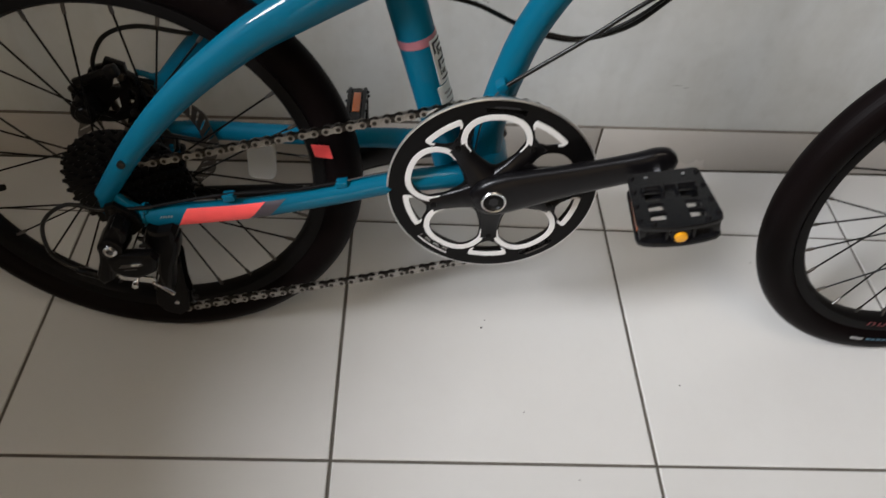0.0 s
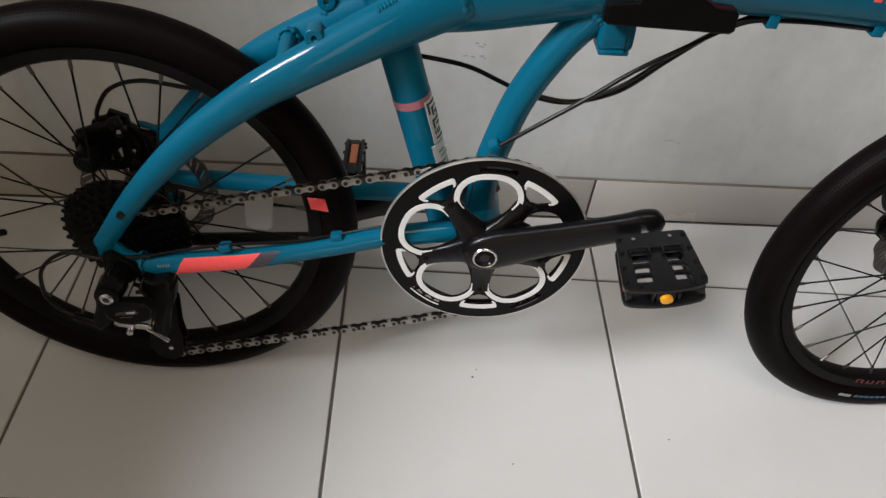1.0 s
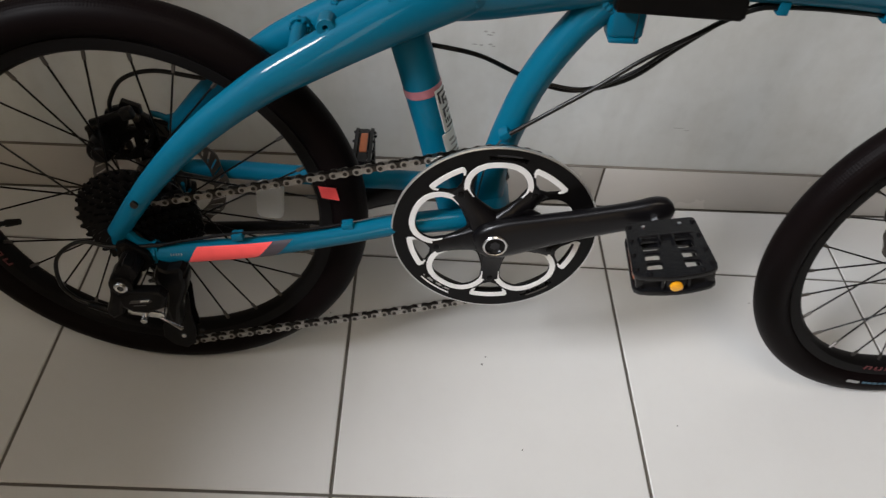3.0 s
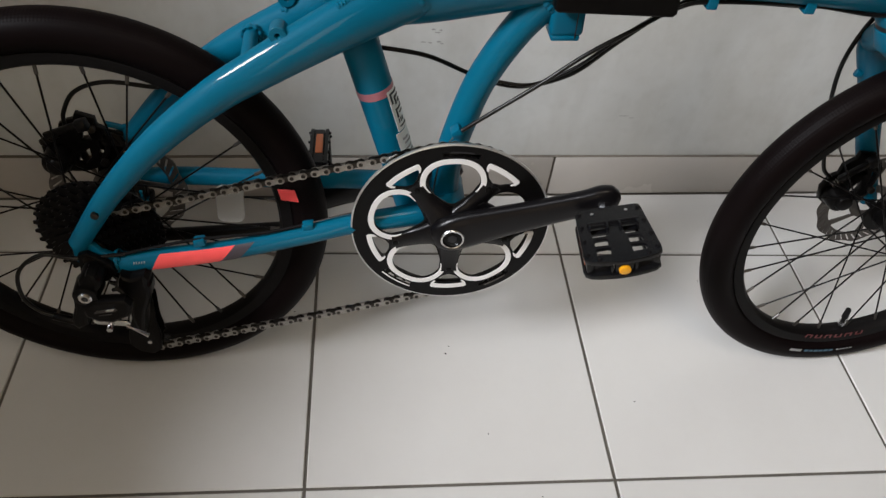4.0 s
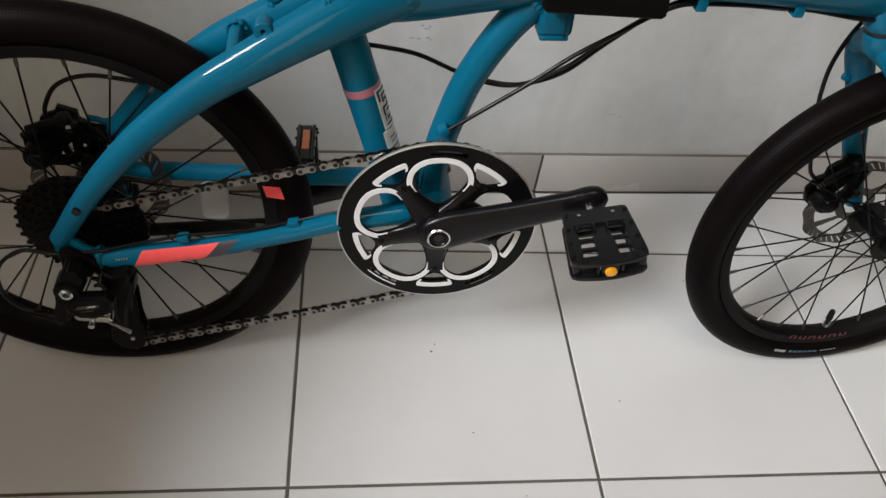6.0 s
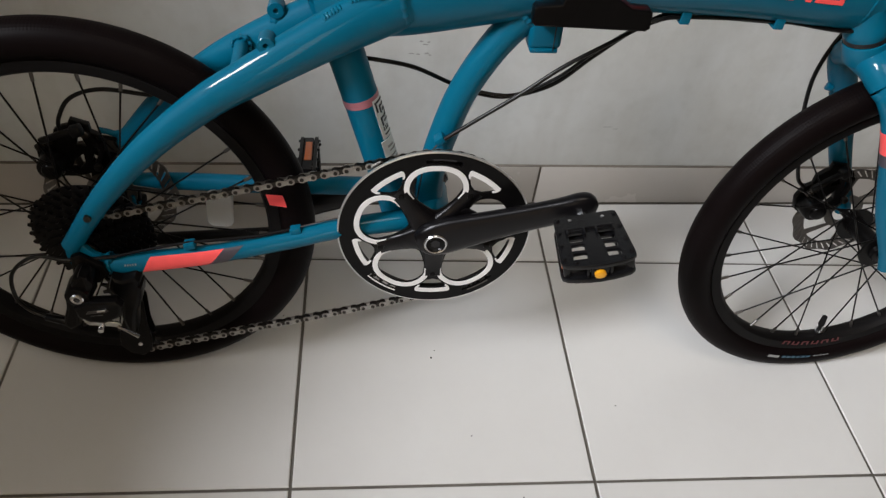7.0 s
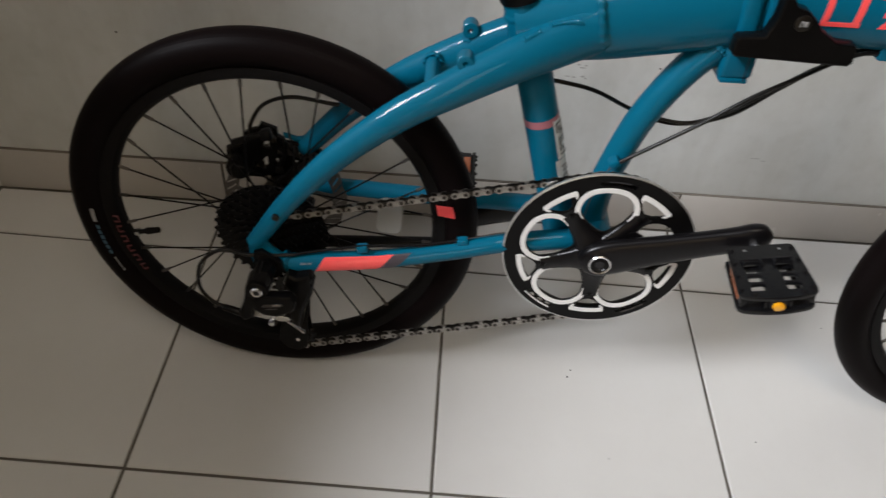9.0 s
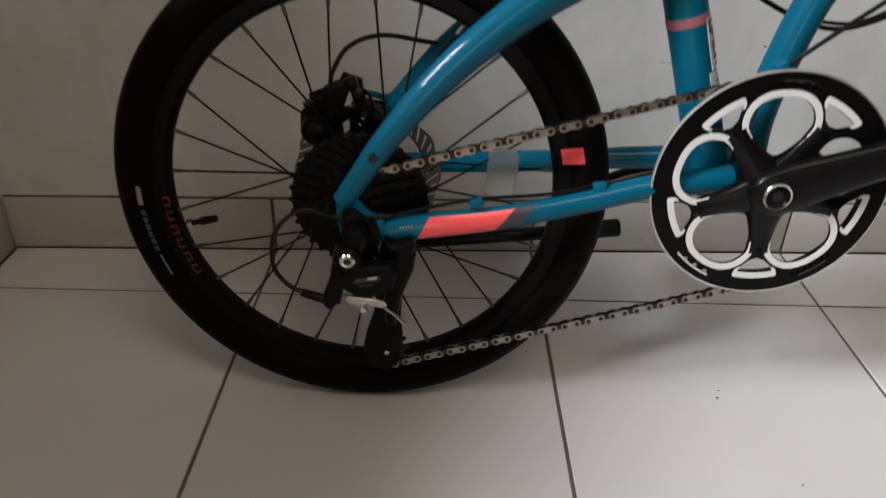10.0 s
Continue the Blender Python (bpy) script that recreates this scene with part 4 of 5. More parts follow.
# five-armed spider
def spider_arm(mid):
    bm = bmesh.new()
    m = pose(0, 0, 0, 0, -mid, 0)
    prof = ((0.008, 0.0190, -0.0605, -0.049), (0.022, 0.0165, -0.0585, -0.049), (0.036, 0.0125, -0.0560, -0.0485), (0.052, 0.0108, -0.0540, -0.0485), (0.066, 0.0118, -0.0532, -0.0485), (0.074, 0.0145, -0.0529, -0.0485))
    rings = []
    for x, h, y0, y1 in prof:
        rings.append([bm.verts.new(m @ Vector(q)) for q in ((x, y0, h * 0.75), (x, y0, -h * 0.75), (x, y0 + 0.003, -h), (x, y1, -h), (x, y1, h), (x, y0 + 0.003, h))])
    for i in range(len(rings) - 1):
        for k in range(6):
            bm.faces.new((rings[i][k], rings[i][(k + 1) % 6], rings[i + 1][(k + 1) % 6], rings[i + 1][k]))
    bm.faces.new(rings[-1])
    bm.faces.new(rings[0][::-1])
    return mesh_of(bm, "spider_arm", MATTE, 50)


part("spider_web", plate("spider_web", [[polar(0.016, 330), polar(0.050, 350), polar(0.0575, 4), polar(0.0590, 20), polar(0.0565, 36), polar(0.052, 50), polar(0.030, 66), polar(0.016, 95)]], 0.004, MATTE, 0.001, y=-0.0530), crankset, "matte black web at the crank root")
for mid in ARMS:
    part("spider_arm", spider_arm(mid), crankset, "matte black spider arm")
for mid in ARMS:
    x, z = polar(0.0665, mid)
    part("ring_bolt", rod("ring_bolt", (x, -0.0525, z), (x, -0.0543, z), 0.0038, BLACK, 14, 0.0006), crankset)


def crank_arm(name, deg, side):
    """Forged arm, thick at the axle and rounded at its end; length 170 mm."""
    bm = bmesh.new()
    m = pose(0, 0, 0, 0, -deg, 0)
    rows = spline([(-0.022, 0.012, 0.054, 0.066), (-0.013, 0.0195, 0.052, 0.0705), (0.0, 0.0235, 0.052, 0.0720), (0.020, 0.0240, 0.054, 0.0725), (0.050, 0.0212, 0.058, 0.0750), (0.090, 0.0182, 0.0630, 0.0795), (0.130, 0.0166, 0.0680, 0.0845),
                   (0.155, 0.0166, 0.0705, 0.0885), (0.170, 0.0168, 0.0710, 0.0895), (0.1825, 0.0128, 0.0725, 0.0885), (0.1885, 0.0045, 0.075, 0.086)], 4)
    rings = []
    for x, h, v0, v1 in rows:
        c, t = (v0 + v1) / 2, (v1 - v0) / 2
        ringv = []
        for k in range(16):
            a = 2 * math.pi * k / 16
            ca, sa = math.cos(a), math.sin(a)
            yy = c + math.copysign(abs(ca) ** 0.65, ca) * t
            zz = math.copysign(abs(sa) ** 0.8, sa) * h
            ringv.append(bm.verts.new(m @ Vector((x, -yy * side, zz))))
        rings.append(ringv)
    for i in range(len(rings) - 1):
        for k in range(16):
            bm.faces.new((rings[i][k], rings[i][(k + 1) % 16], rings[i + 1][(k + 1) % 16], rings[i + 1][k]))
    bm.faces.new(rings[0])
    bm.faces.new(rings[-1][::-1])
    return mesh_of(bm, name, MATTE, 60)


part("crank_arm", crank_arm("crank_arm", CRANK_DEG, 1), crankset, "matte black forged crank arm")
part("crank_arm", crank_arm("crank_arm", CRANK_DEG + 180, -1), crankset, "matte black forged crank arm")
part("bolt_ring", lathe("bolt_ring", [(0.0112, -0.0712), (0.0135, -0.0712), (0.0138, -0.0728), (0.0128, -0.0742), (0.0112, -0.0738)], ALLOY, 40), crankset, "silver ring round the crank bolt")
part("dust_cap", rod("dust_cap", (0, -0.069, 0), (0, -0.0722, 0), 0.0113, BLACK, 32, 0.001), crankset, "black crank bolt cap")
part("socket", rod("socket", (0, -0.0722, 0), (0, -0.0726, 0), 0.0055, SEAL, 6), crankset)


# ---- pedals ----
def pedal(name, axle, tilt, side):
    """Platform pedal: its axle points out from the crank, its face lies along the bicycle."""
    root = part(name, pedal_body(), bicycle, "black plastic platform pedal with amber reflectors", Matrix.Translation(L(axle[0], 0.0965 * side, axle[1] - 0.0052)) @ pose(0, 0, 0, 0, -tilt, 0 if side > 0 else 180) )
    part("axle", rod("axle", (0, 0.012, 0), (0, -0.05, 0), 0.0062, DARK_STEEL, 14), root)
    part("axle_collar", rod("axle_collar", (0, 0.010, 0), (0, -0.004, 0), 0.0078, ALLOY, 8, 0.001), root, "bright wrench flats of the axle")
    for sx in (1, -1):
        part("side_reflector", block("side_reflector", (0.002, 0.040, 0.0098), pose(0.0345 * sx, -0.048, -0.0008, 0, 0, 3.5 * sx), ORANGE, 0.001), root, "orange side reflector")
    bmr = bmesh.new()
    cyl(bmr, (0.0, -0.0800, -0.0030), (0.0, -0.0862, -0.0030), 0.0060, segs=24, bevel=0.0008)
    bmesh.ops.scale(bmr, vec=(1.0, 1.0, 0.85), verts=bmr.verts, space=Matrix.Translation((0, 0, 0.0030)))
    part("end_reflector", mesh_of(bmr, "end_reflector", AMBER), root, "round amber end reflector")
    for px, py in ((-0.0175, -0.0140), (0.0175, -0.0140)):
        part("bolt", rod("bolt", (px, py, 0.0115), (px, py, 0.0128), 0.0020, ALLOY, 12, 0.0004), root)
    return root


def pedal_outline(grow=0.0):
    """Face of the pedal, widening outwards to a bowed end; (x, out)."""
    w0, w1, d0, d1 = 0.0342 + grow, 0.0386 + grow, 0.0045 - grow, 0.0865 + grow
    pts = [(-w0 + 0.005, d0), (w0 - 0.005, d0), (w0 - 0.0012, d0 + 0.0015), (w0, d0 + 0.006)]
    pts += [(w1, d1 - 0.014), (w1 - 0.001, d1 - 0.008)]
    pts += [(w1 * f, d1 - 0.006 * f * f) for f in (0.85, 0.6, 0.3, 0.0, -0.3, -0.6, -0.85)]
    pts += [(-w1 + 0.001, d1 - 0.008), (-w1, d1 - 0.014), (-w0, d0 + 0.006), (-w0 + 0.0012, d0 + 0.0015)]
    return pts


def pedal_body():
    """Upper and lower plates with windows, side walls, spine, ribs and grip studs."""
    me_all = bmesh.new()
    wins = []
    for sx in (1, -1):
        for y0, y1, x1 in ((0.0515, 0.0605, 0.0235), (0.0645, 0.0735, 0.0242)):
            wins.append([(sx * 0.0100, y0 + 0.0012), (sx * 0.0125, y0), (sx * (x1 - 0.002), y0 + 0.0006), (sx * x1, y0 + 0.002), (sx * (x1 + 0.0006), y1), (sx * 0.0110, y1 + 0.0004)])
        wins.append([(sx * 0.0080, 0.0330), (sx * 0.0235, 0.0330), (sx * 0.0240, 0.0475), (sx * 0.0090, 0.0475)])
    hollow = [[(-0.026, 0.022), (0.026, 0.022), (0.0285, 0.075), (-0.0285, 0.075)]]
    for z, holes in ((0.0090, wins), (-0.0105, hollow)):
        me = plate("pedal_plate", [pedal_outline()] + holes, 0.0050, PLASTIC, 0.001, y=0.0)
        me.transform(Matrix(((1, 0, 0, 0), (0, 0, -1, 0), (0, 1, 0, z), (0, 0, 0, 1))))
        me_all.from_mesh(me)
        bpy.data.meshes.remove(me)
    bm = me_all
    box(bm, (0.056, 0.018, 0.014), pose(0, -0.014, 0), 0.001)
    for sx in (1, -1):
        box(bm, (0.005, 0.070, 0.014), pose(0.0315 * sx, -0.044, 0, 0, 0, 4.0 * sx), 0.001)
        box(bm, (0.0060, 0.010, 0.018), pose(0.0315 * sx, -0.0740, -0.002, 0, 0, -12 * sx), 0.002)
        box(bm, (0.0030, 0.012, 0.016), pose(0.0120 * sx, -0.0770, -0.002), 0.0005)
        box(bm, (0.022, 0.002, 0.018), pose(0.0200 * sx, -0.0765, -0.002), 0.0005)
    box(bm, (0.018, 0.006, 0.020), pose(0, -0.0800, -0.002), 0.001)
    box(bm, (0.0125, 0.062, 0.0200), pose(0, -0.050, 0.001), 0.003)
    box(bm, (0.050, 0.010, 0.003), pose(0, -0.029, 0.0015), 0.0008)
    box(bm, (0.052, 0.0026, 0.0050), pose(0, -0.0305, 0.0130), 0.0010)
    for sx in (1, -1):
        box(bm, (0.0024, 0.012, 0.0050), pose(0.0065 * sx, -0.035, 0.0130), 0.0008)
        box(bm, (0.0024, 0.008, 0.0046), pose(0.0240 * sx, -0.034, 0.0126), 0.0008)
        for y, x in ((-0.012, 0.0305), (-0.032, 0.0320), (-0.052, 0.0335), (-0.072, 0.0345), (-0.0795, 0.024)):
            for z, z2 in ((0.0110, 0.0142), (-0.0125, -0.0158)):
                cyl(bm, (x * sx, y, z), (x * sx, y, z2), 0.0027, 0.0016, 10)
    return mesh_of(bm, "pedal", PLASTIC, 40)


CR = radians(CRANK_DEG)
near_pedal_at = (BB[0] + 0.170 * math.cos(CR), BB[1] + 0.170 * math.sin(CR))
far_pedal_at = (BB[0] - 0.003 - 0.170 * math.cos(CR), BB[1] - 0.170 * math.sin(CR) + 0.014)
pedal("pedal", near_pedal_at, 12, 1)
pedal("pedal", far_pedal_at, -92, -1)

# ---- chain ----
PULLEY_LOW, PULLEY_TOP, COG_R = (-0.198, 0.0860), (-0.207, 0.176), 0.0280


def tangent_path():
    """The chain's line: over the ring, back along the bottom, through both pulleys and round the cog."""
    pts = []
    ringc, cogc = np.array(BB), np.array(REAR)
    for deg in range(106, -76, -3):
        pts.append((ringc[0] + pr * math.cos(radians(deg)), ringc[1] + pr * math.sin(radians(deg))))
    for deg in range(280, 179, -10):
        pts.append((PULLEY_LOW[0] + 0.0225 * math.cos(radians(deg)), PULLEY_LOW[1] + 0.0225 * math.sin(radians(deg))))
    for deg in range(-30, 61, 10):
        pts.append((PULLEY_TOP[0] + 0.0225 * math.cos(radians(deg)), PULLEY_TOP[1] + 0.0225 * math.sin(radians(deg))))
    for deg in range(300, 105, -10):
        pts.append((cogc[0] + COG_R * math.cos(radians(deg)), cogc[1] + COG_R * math.sin(radians(deg))))
    pts.append(pts[0])
    return np.array(pts)


def chain_v(u):
    """How far out the chain runs: it leaves the ring and slants to the outer cogs."""
    f = max(0.0, min(1.0, (u + 0.17) / 0.26))
    return 0.0370 * (1 - f) + 0.0425 * f


path = tangent_path()
seg = np.linalg.norm(np.diff(path, axis=0), axis=1)
cum = np.r_[0, np.cumsum(seg)]
count = int(round(cum[-1] / 0.0127 / 2)) * 2
at_s = np.linspace(0, cum[-1], count + 1)
joints = np.stack([np.interp(at_s, cum, path[:, 0]), np.interp(at_s, cum, path[:, 1])], 1)


def link_mesh(name, outer):
    """Two waisted side plates with their rollers or pins; one pitch long, from the origin along x."""
    p, bm = 0.0127, bmesh.new()
    out = []
    for k in range(9):
        a = radians(90 + 180 * k / 8)
        out.append((0.0043 * math.cos(a), 0.0043 * math.sin(a)))
    out.append((p / 2, -0.0030))
    for k in range(9):
        a = radians(-90 + 180 * k / 8)
        out.append((p + 0.0043 * math.cos(a), 0.0043 * math.sin(a)))
    out.append((p / 2, 0.0030))
    for y in ((-0.0036, -0.0026), (0.0026, 0.0036)) if outer else ((-0.0025, -0.0016), (0.0016, 0.0025)):
        lo = [bm.verts.new((x, y[0], z)) for x, z in out]
        hi = [bm.verts.new((x, y[1], z)) for x, z in out]
        bm.faces.new(lo), bm.faces.new(hi[::-1])
        for k in range(len(out)):
            bm.faces.new((lo[k], lo[(k + 1) % len(out)], hi[(k + 1) % len(out)], hi[k]))
    for x in (0, p):
        if outer:
            was = set(bm.faces)
            cyl(bm, (x, -0.0041, 0), (x, 0.0041, 0), 0.0024, segs=8)
            for f in set(bm.faces) - was:
                f.material_index = 1
        else:
            cyl(bm, (x, -0.0016, 0), (x, 0.0016, 0), 0.0038, segs=8)
    me = mesh_of(bm, name, STEEL if outer else DARK_STEEL, 40)
    me.materials.append(DARK_STEEL)
    return me


OUTER_ME, INNER_ME = link_mesh("chain_link", True), link_mesh("chain_link", False)


def link_pose(i):
    a, b = joints[i], joints[(i + 1) % count]
    A, B = L(a[0], chain_v(a[0]), a[1]), L(b[0], chain_v(b[0]), b[1])
    x = (B - A).normalized()
    y = Vector((0, 1, 0))
    y = (y - y.dot(x) * x).normalized()
    z = x.cross(y)
    m = Matrix((x, y, z)).transposed().to_4x4()
    return Matrix.Translation(A) @ m @ Matrix.Diagonal(((B - A).length / 0.0127, 1, 1, 1))


chain = part("chain", INNER_ME, bicycle, "greasy steel bicycle chain", link_pose(1))
back = link_pose(1).inverted()
for i in range(count):
    if i != 1:
        part("chain_link", OUTER_ME if i % 2 == 0 else INNER_ME, chain, "", back @ link_pose(i))

# ---- rear derailleur ----
me = plate("derailleur", [[(-0.222, 0.258), (-0.232, 0.242), (-0.2436, 0.2271), (-0.247, 0.205), (-0.2525, 0.1897), (-0.257, 0.178), (-0.250, 0.168), (-0.238, 0.176), (-0.234, 0.196), (-0.2214, 0.2154), (-0.212, 0.2397), (-0.214, 0.254)]], 0.022, BLACK, 0.004, y=-0.090)
bmx = bmesh.new()
bmx.from_mesh(me)
bpy.data.meshes.remove(me)
cyl(bmx, L(-0.222, 0.066, 0.243), L(-0.222, 0.100, 0.242), 0.0128, 0.0115, 24, 0.002)
cyl(bmx, L(-0.229, 0.078, 0.226), L(-0.229, 0.105, 0.226), 0.0155, 0.0135, 24, 0.002)
derailleur = part("derailleur", mesh_of(bmx, "derailleur", BLACK), bicycle, "black rear derailleur with a chrome link")
# black hanger plate that also puts in the shade over the dropout
part("hanger", plate("hanger", [[(-0.236, 0.262), (-0.226, 0.266), (-0.214, 0.257), (-0.204, 0.250), (-0.200, 0.236), (-0.212, 0.224), (-0.228, 0.222), (-0.238, 0.236)]], 0.007, BLACK, 0.001, y=-0.0735), derailleur)
part("bolt", lathe("bolt", [(0.0036, -0.1050), (0.0036, -0.1075), (0.0060, -0.1078), (0.0073, -0.1066), (0.0075, -0.1048)], ALLOY, 28), derailleur, "silver pivot bolt", Matrix.Translation(L(-0.2285, 0, 0.2260)))
part("bolt_socket", rod("bolt_socket", L(-0.2285, 0.104, 0.226), L(-0.2285, 0.1058, 0.226), 0.0040, SEAL, 6), derailleur)
part("outer_link", plate("outer_link", [[(-0.236, 0.212), (-0.222, 0.2215), (-0.188, 0.2240), (-0.182, 0.215), (-0.1866, 0.198), (-0.206, 0.187), (-0.2225, 0.188), (-0.235, 0.197)]], 0.014, BLACK, 0.004, y=-0.1005), derailleur)
part("emblem", plate("emblem", [[(-0.2235, 0.2040), (-0.2205, 0.2085), (-0.1990, 0.2120), (-0.1975, 0.2095), (-0.2010, 0.2072)]], 0.0010, DISC, 0.0002, y=-0.1080), derailleur, "grey slanted emblem")
part("emblem", plate("emblem", [[(-0.2110, 0.2080), (-0.2092, 0.2112), (-0.2000, 0.2126), (-0.2020, 0.2092)]], 0.0012, ALLOY, 0.0002, y=-0.1084), derailleur, "bright emblem fleck")
part("print", block("print", (0.014, 0.0010, 0.0010), Matrix.Translation(L(-0.2120, 0.1080, 0.2020)) @ pose(0, 0, 0, 0, -9, 0), DISC, 0.0002), derailleur)
part("knuckle", plate("knuckle", [[(-0.200, 0.2286), (-0.196, 0.238), (-0.186, 0.233), (-0.170, 0.2385), (-0.1665, 0.230), (-0.1685, 0.222), (-0.1660, 0.2204), (-0.1680, 0.2048), (-0.1790, 0.1756), (-0.186, 0.140), (-0.195, 0.140), (-0.1977, 0.1718), (-0.1922, 0.201), (-0.1993, 0.2087), (-0.2025, 0.219)]], 0.026, BLACK, 0.005, y=-0.070), derailleur)
part("inner_link", plate("inner_link", [[(-0.2335, 0.1795), (-0.2310, 0.1845), (-0.1960, 0.1800), (-0.1925, 0.1755), (-0.1945, 0.1715), (-0.2290, 0.1750)]], 0.003, ALLOY, 0.0008, y=-0.0965), derailleur, "silver inner link plate")
part("cable_clamp", rod("cable_clamp", L(-0.2155, 0.094, 0.1715), L(-0.2155, 0.104, 0.1710), 0.0036, ALLOY, 12, 0.0008), derailleur)
part("tension_lever", Sweep([(-0.197, 0.098, 0.1735, 0.0013, 0.002), (-0.1865, 0.099, 0.1660, 0.0014, 0.002), (-0.1765, 0.098, 0.1560, 0.0024, 0.0025)]).mesh("tension_lever", ALLOY, 10), derailleur, "chrome lever")
for v in (0.029, 0.046):
    part("cage_plate", plate("cage_plate", [[(-0.212, 0.178), (-0.208, 0.190), (-0.198, 0.194), (-0.188, 0.186), (-0.182, 0.160), (-0.184, 0.120), (-0.182, 0.098), (-0.186, 0.071), (-0.198, 0.0615), (-0.213, 0.066), (-0.224, 0.080), (-0.222, 0.100), (-0.212, 0.130), (-0.209, 0.150)]], 0.0022, BLACK, 0.0006, y=-v), derailleur)
for c in (PULLEY_LOW, PULLEY_TOP):
    pts = []
    for k in range(11):
        for f, r in ((-0.5, 0.0175), (-0.25, 0.0180), (-0.12, 0.0235), (0.12, 0.0235), (0.25, 0.0180)):
            a = 2 * math.pi * (k + f) / 11
            pts.append((c[0] + r * math.cos(a), c[1] + r * math.sin(a)))
    part("pulley", plate("pulley", [pts], 0.0032, PLASTIC, 0.0003, y=-0.0375), derailleur)
    part("pulley_bolt", rod("pulley_bolt", L(c[0], 0.026, c[1]), L(c[0], 0.0500, c[1]), 0.0029, ALLOY, 14, 0.0008), derailleur)
part("cable_stop", rod("cable_stop", L(-0.250, 0.096, 0.178), L(-0.276, 0.094, 0.185), 0.0050, BLACK, 14, 0.001, 0.0042), derailleur)


# ---- brakes ----
def caliper(name, place, turn, label):
    """Mechanical disc caliper: forged body with two gaps, pad cup, pull arm, spring and bolts."""
    me = plate(name, [[(-0.032, 0.002), (-0.020, 0.017), (-0.010, 0.019), (-0.006, 0.030), (0.003, 0.035), (0.010, 0.037), (0.0145, 0.045), (0.034, 0.0385), (0.0345, 0.029), (0.042, 0.0245), (0.046, 0.010),
                       (0.040, -0.010), (0.030, -0.028), (0.0195, -0.0315), (0.0075, -0.0355), (-0.0105, -0.0355), (-0.024, -0.0295), (-0.033, -0.017)],
                      [(0.0140, 0.0085), (0.0205, 0.0285), (0.0255, 0.0090)], [(0.0025, -0.0235), (0.0085, -0.0115), (0.0195, -0.0030), (0.0195, -0.0155), (0.0110, -0.0245)],
                      [(0.0330, 0.0090), (0.0385, 0.0045), (0.0365, -0.0040), (0.0310, -0.0135), (0.0280, -0.0110), (0.0325, -0.0010)], [(0.0365, 0.0215), (0.0395, 0.0215), (0.0425, 0.0135), (0.0385, 0.0115)]], 0.008, BLACK, 0.0015)
    bm = bmesh.new()
    bm.from_mesh(me)
    bpy.data.meshes.remove(me)
    cyl(bm, (-0.014, -0.026, -0.012), (-0.014, 0.0, -0.012), 0.0150, 0.0165, 28, 0.004)
    cyl(bm, (-0.011, -0.031, -0.012), (-0.011, -0.024, -0.012), 0.0100, 0.0120, 20, 0.002)
    root = part(name, mesh_of(bm, name, BLACK), bicycle, label, Matrix.Translation(place) @ pose(0, 0, 0, 0, turn, 0))
    bm = bmesh.new()
    box(bm, (0.040, 0.006, 0.008), pose(0.000, -0.017, 0.030, 0, -22, 0), 0.002)
    box(bm, (0.014, 0.012, 0.014), pose(0.024, -0.015, 0.037, 0, -18, 0), 0.003)
    part("pull_arm", mesh_of(bm, "pull_arm", BLACK), root)
    for x, z in ((0.029, 0.026), (0.034, -0.020)):
        part("bolt", rod("bolt", (x, -0.003, z), (x, -0.009, z), 0.0048, DARK_STEEL, 12, 0.0008), root)
    bm = bmesh.new()
    for k in range(7):
        cyl(bm, (-0.024 + 0.0030 * k, -0.015, 0.012 + 0.0020 * k), (-0.0222 + 0.0030 * k, -0.015, 0.0132 + 0.0020 * k), 0.0046, segs=12)
    part("spring", mesh_of(bm, "spring", DARK_STEEL), root)
    return root


caliper("rear_caliper", L(-0.262, -0.046, 0.322), 0, "black rear disc brake caliper")
caliper("front_caliper", L(0.697, -0.046, 0.292), -18, "black front disc brake caliper")


def tri(cx, cy, s, turn=0.0):
    return circle(s, 3, cx, cy, radians(turn))


part("brake_bracket", plate("brake_bracket", [[(-0.2415, 0.333), (-0.2315, 0.3385), (-0.2195, 0.336), (-0.202, 0.334), (-0.183, 0.332), (-0.172, 0.322), (-0.180, 0.300), (-0.205, 0.270), (-0.232, 0.240), (-0.250, 0.262), (-0.246, 0.2755), (-0.2425, 0.293), (-0.2425, 0.313)],
                                              [(-0.2345, 0.3225), (-0.2300, 0.3245), (-0.2280, 0.3150), (-0.2310, 0.3120)], [(-0.2295, 0.3355), (-0.2265, 0.3350), (-0.2240, 0.3265), (-0.2270, 0.3255)], [(-0.2370, 0.3105), (-0.2315, 0.3120), (-0.2330, 0.3020), (-0.2370, 0.3022)], circle(0.0024, 10, -0.2045, 0.3190), tri(-0.1930, 0.3245, 0.0046, 40), circle(0.0032, 10, -0.2090, 0.3060), circle(0.0022, 10, -0.1965, 0.3145)],
                            0.006, BLACK, 0.001, y=0.057), bicycle, "black drilled brake mount at the stay")
part("brake_tab", plate("brake_tab", [[(-0.2250, 0.3455), (-0.2160, 0.3440), (-0.2075, 0.3412), (-0.2005, 0.3428), (-0.1940, 0.3485), (-0.1870, 0.3560), (-0.1760, 0.3500), (-0.1760, 0.3300), (-0.2020, 0.3320), (-0.2140, 0.3370), (-0.2250, 0.3395)]], 0.007, TEAL, 0.0025, y=0.060), bicycle, "teal brake tab on the far stay")

# ---- cables ----
def cable(name, rows, r, material=CABLE, label="black cable sleeve"):
    return part(name, Sweep([(*q, r) for q in rows], 8).mesh(name, material, 10), bicycle, label)


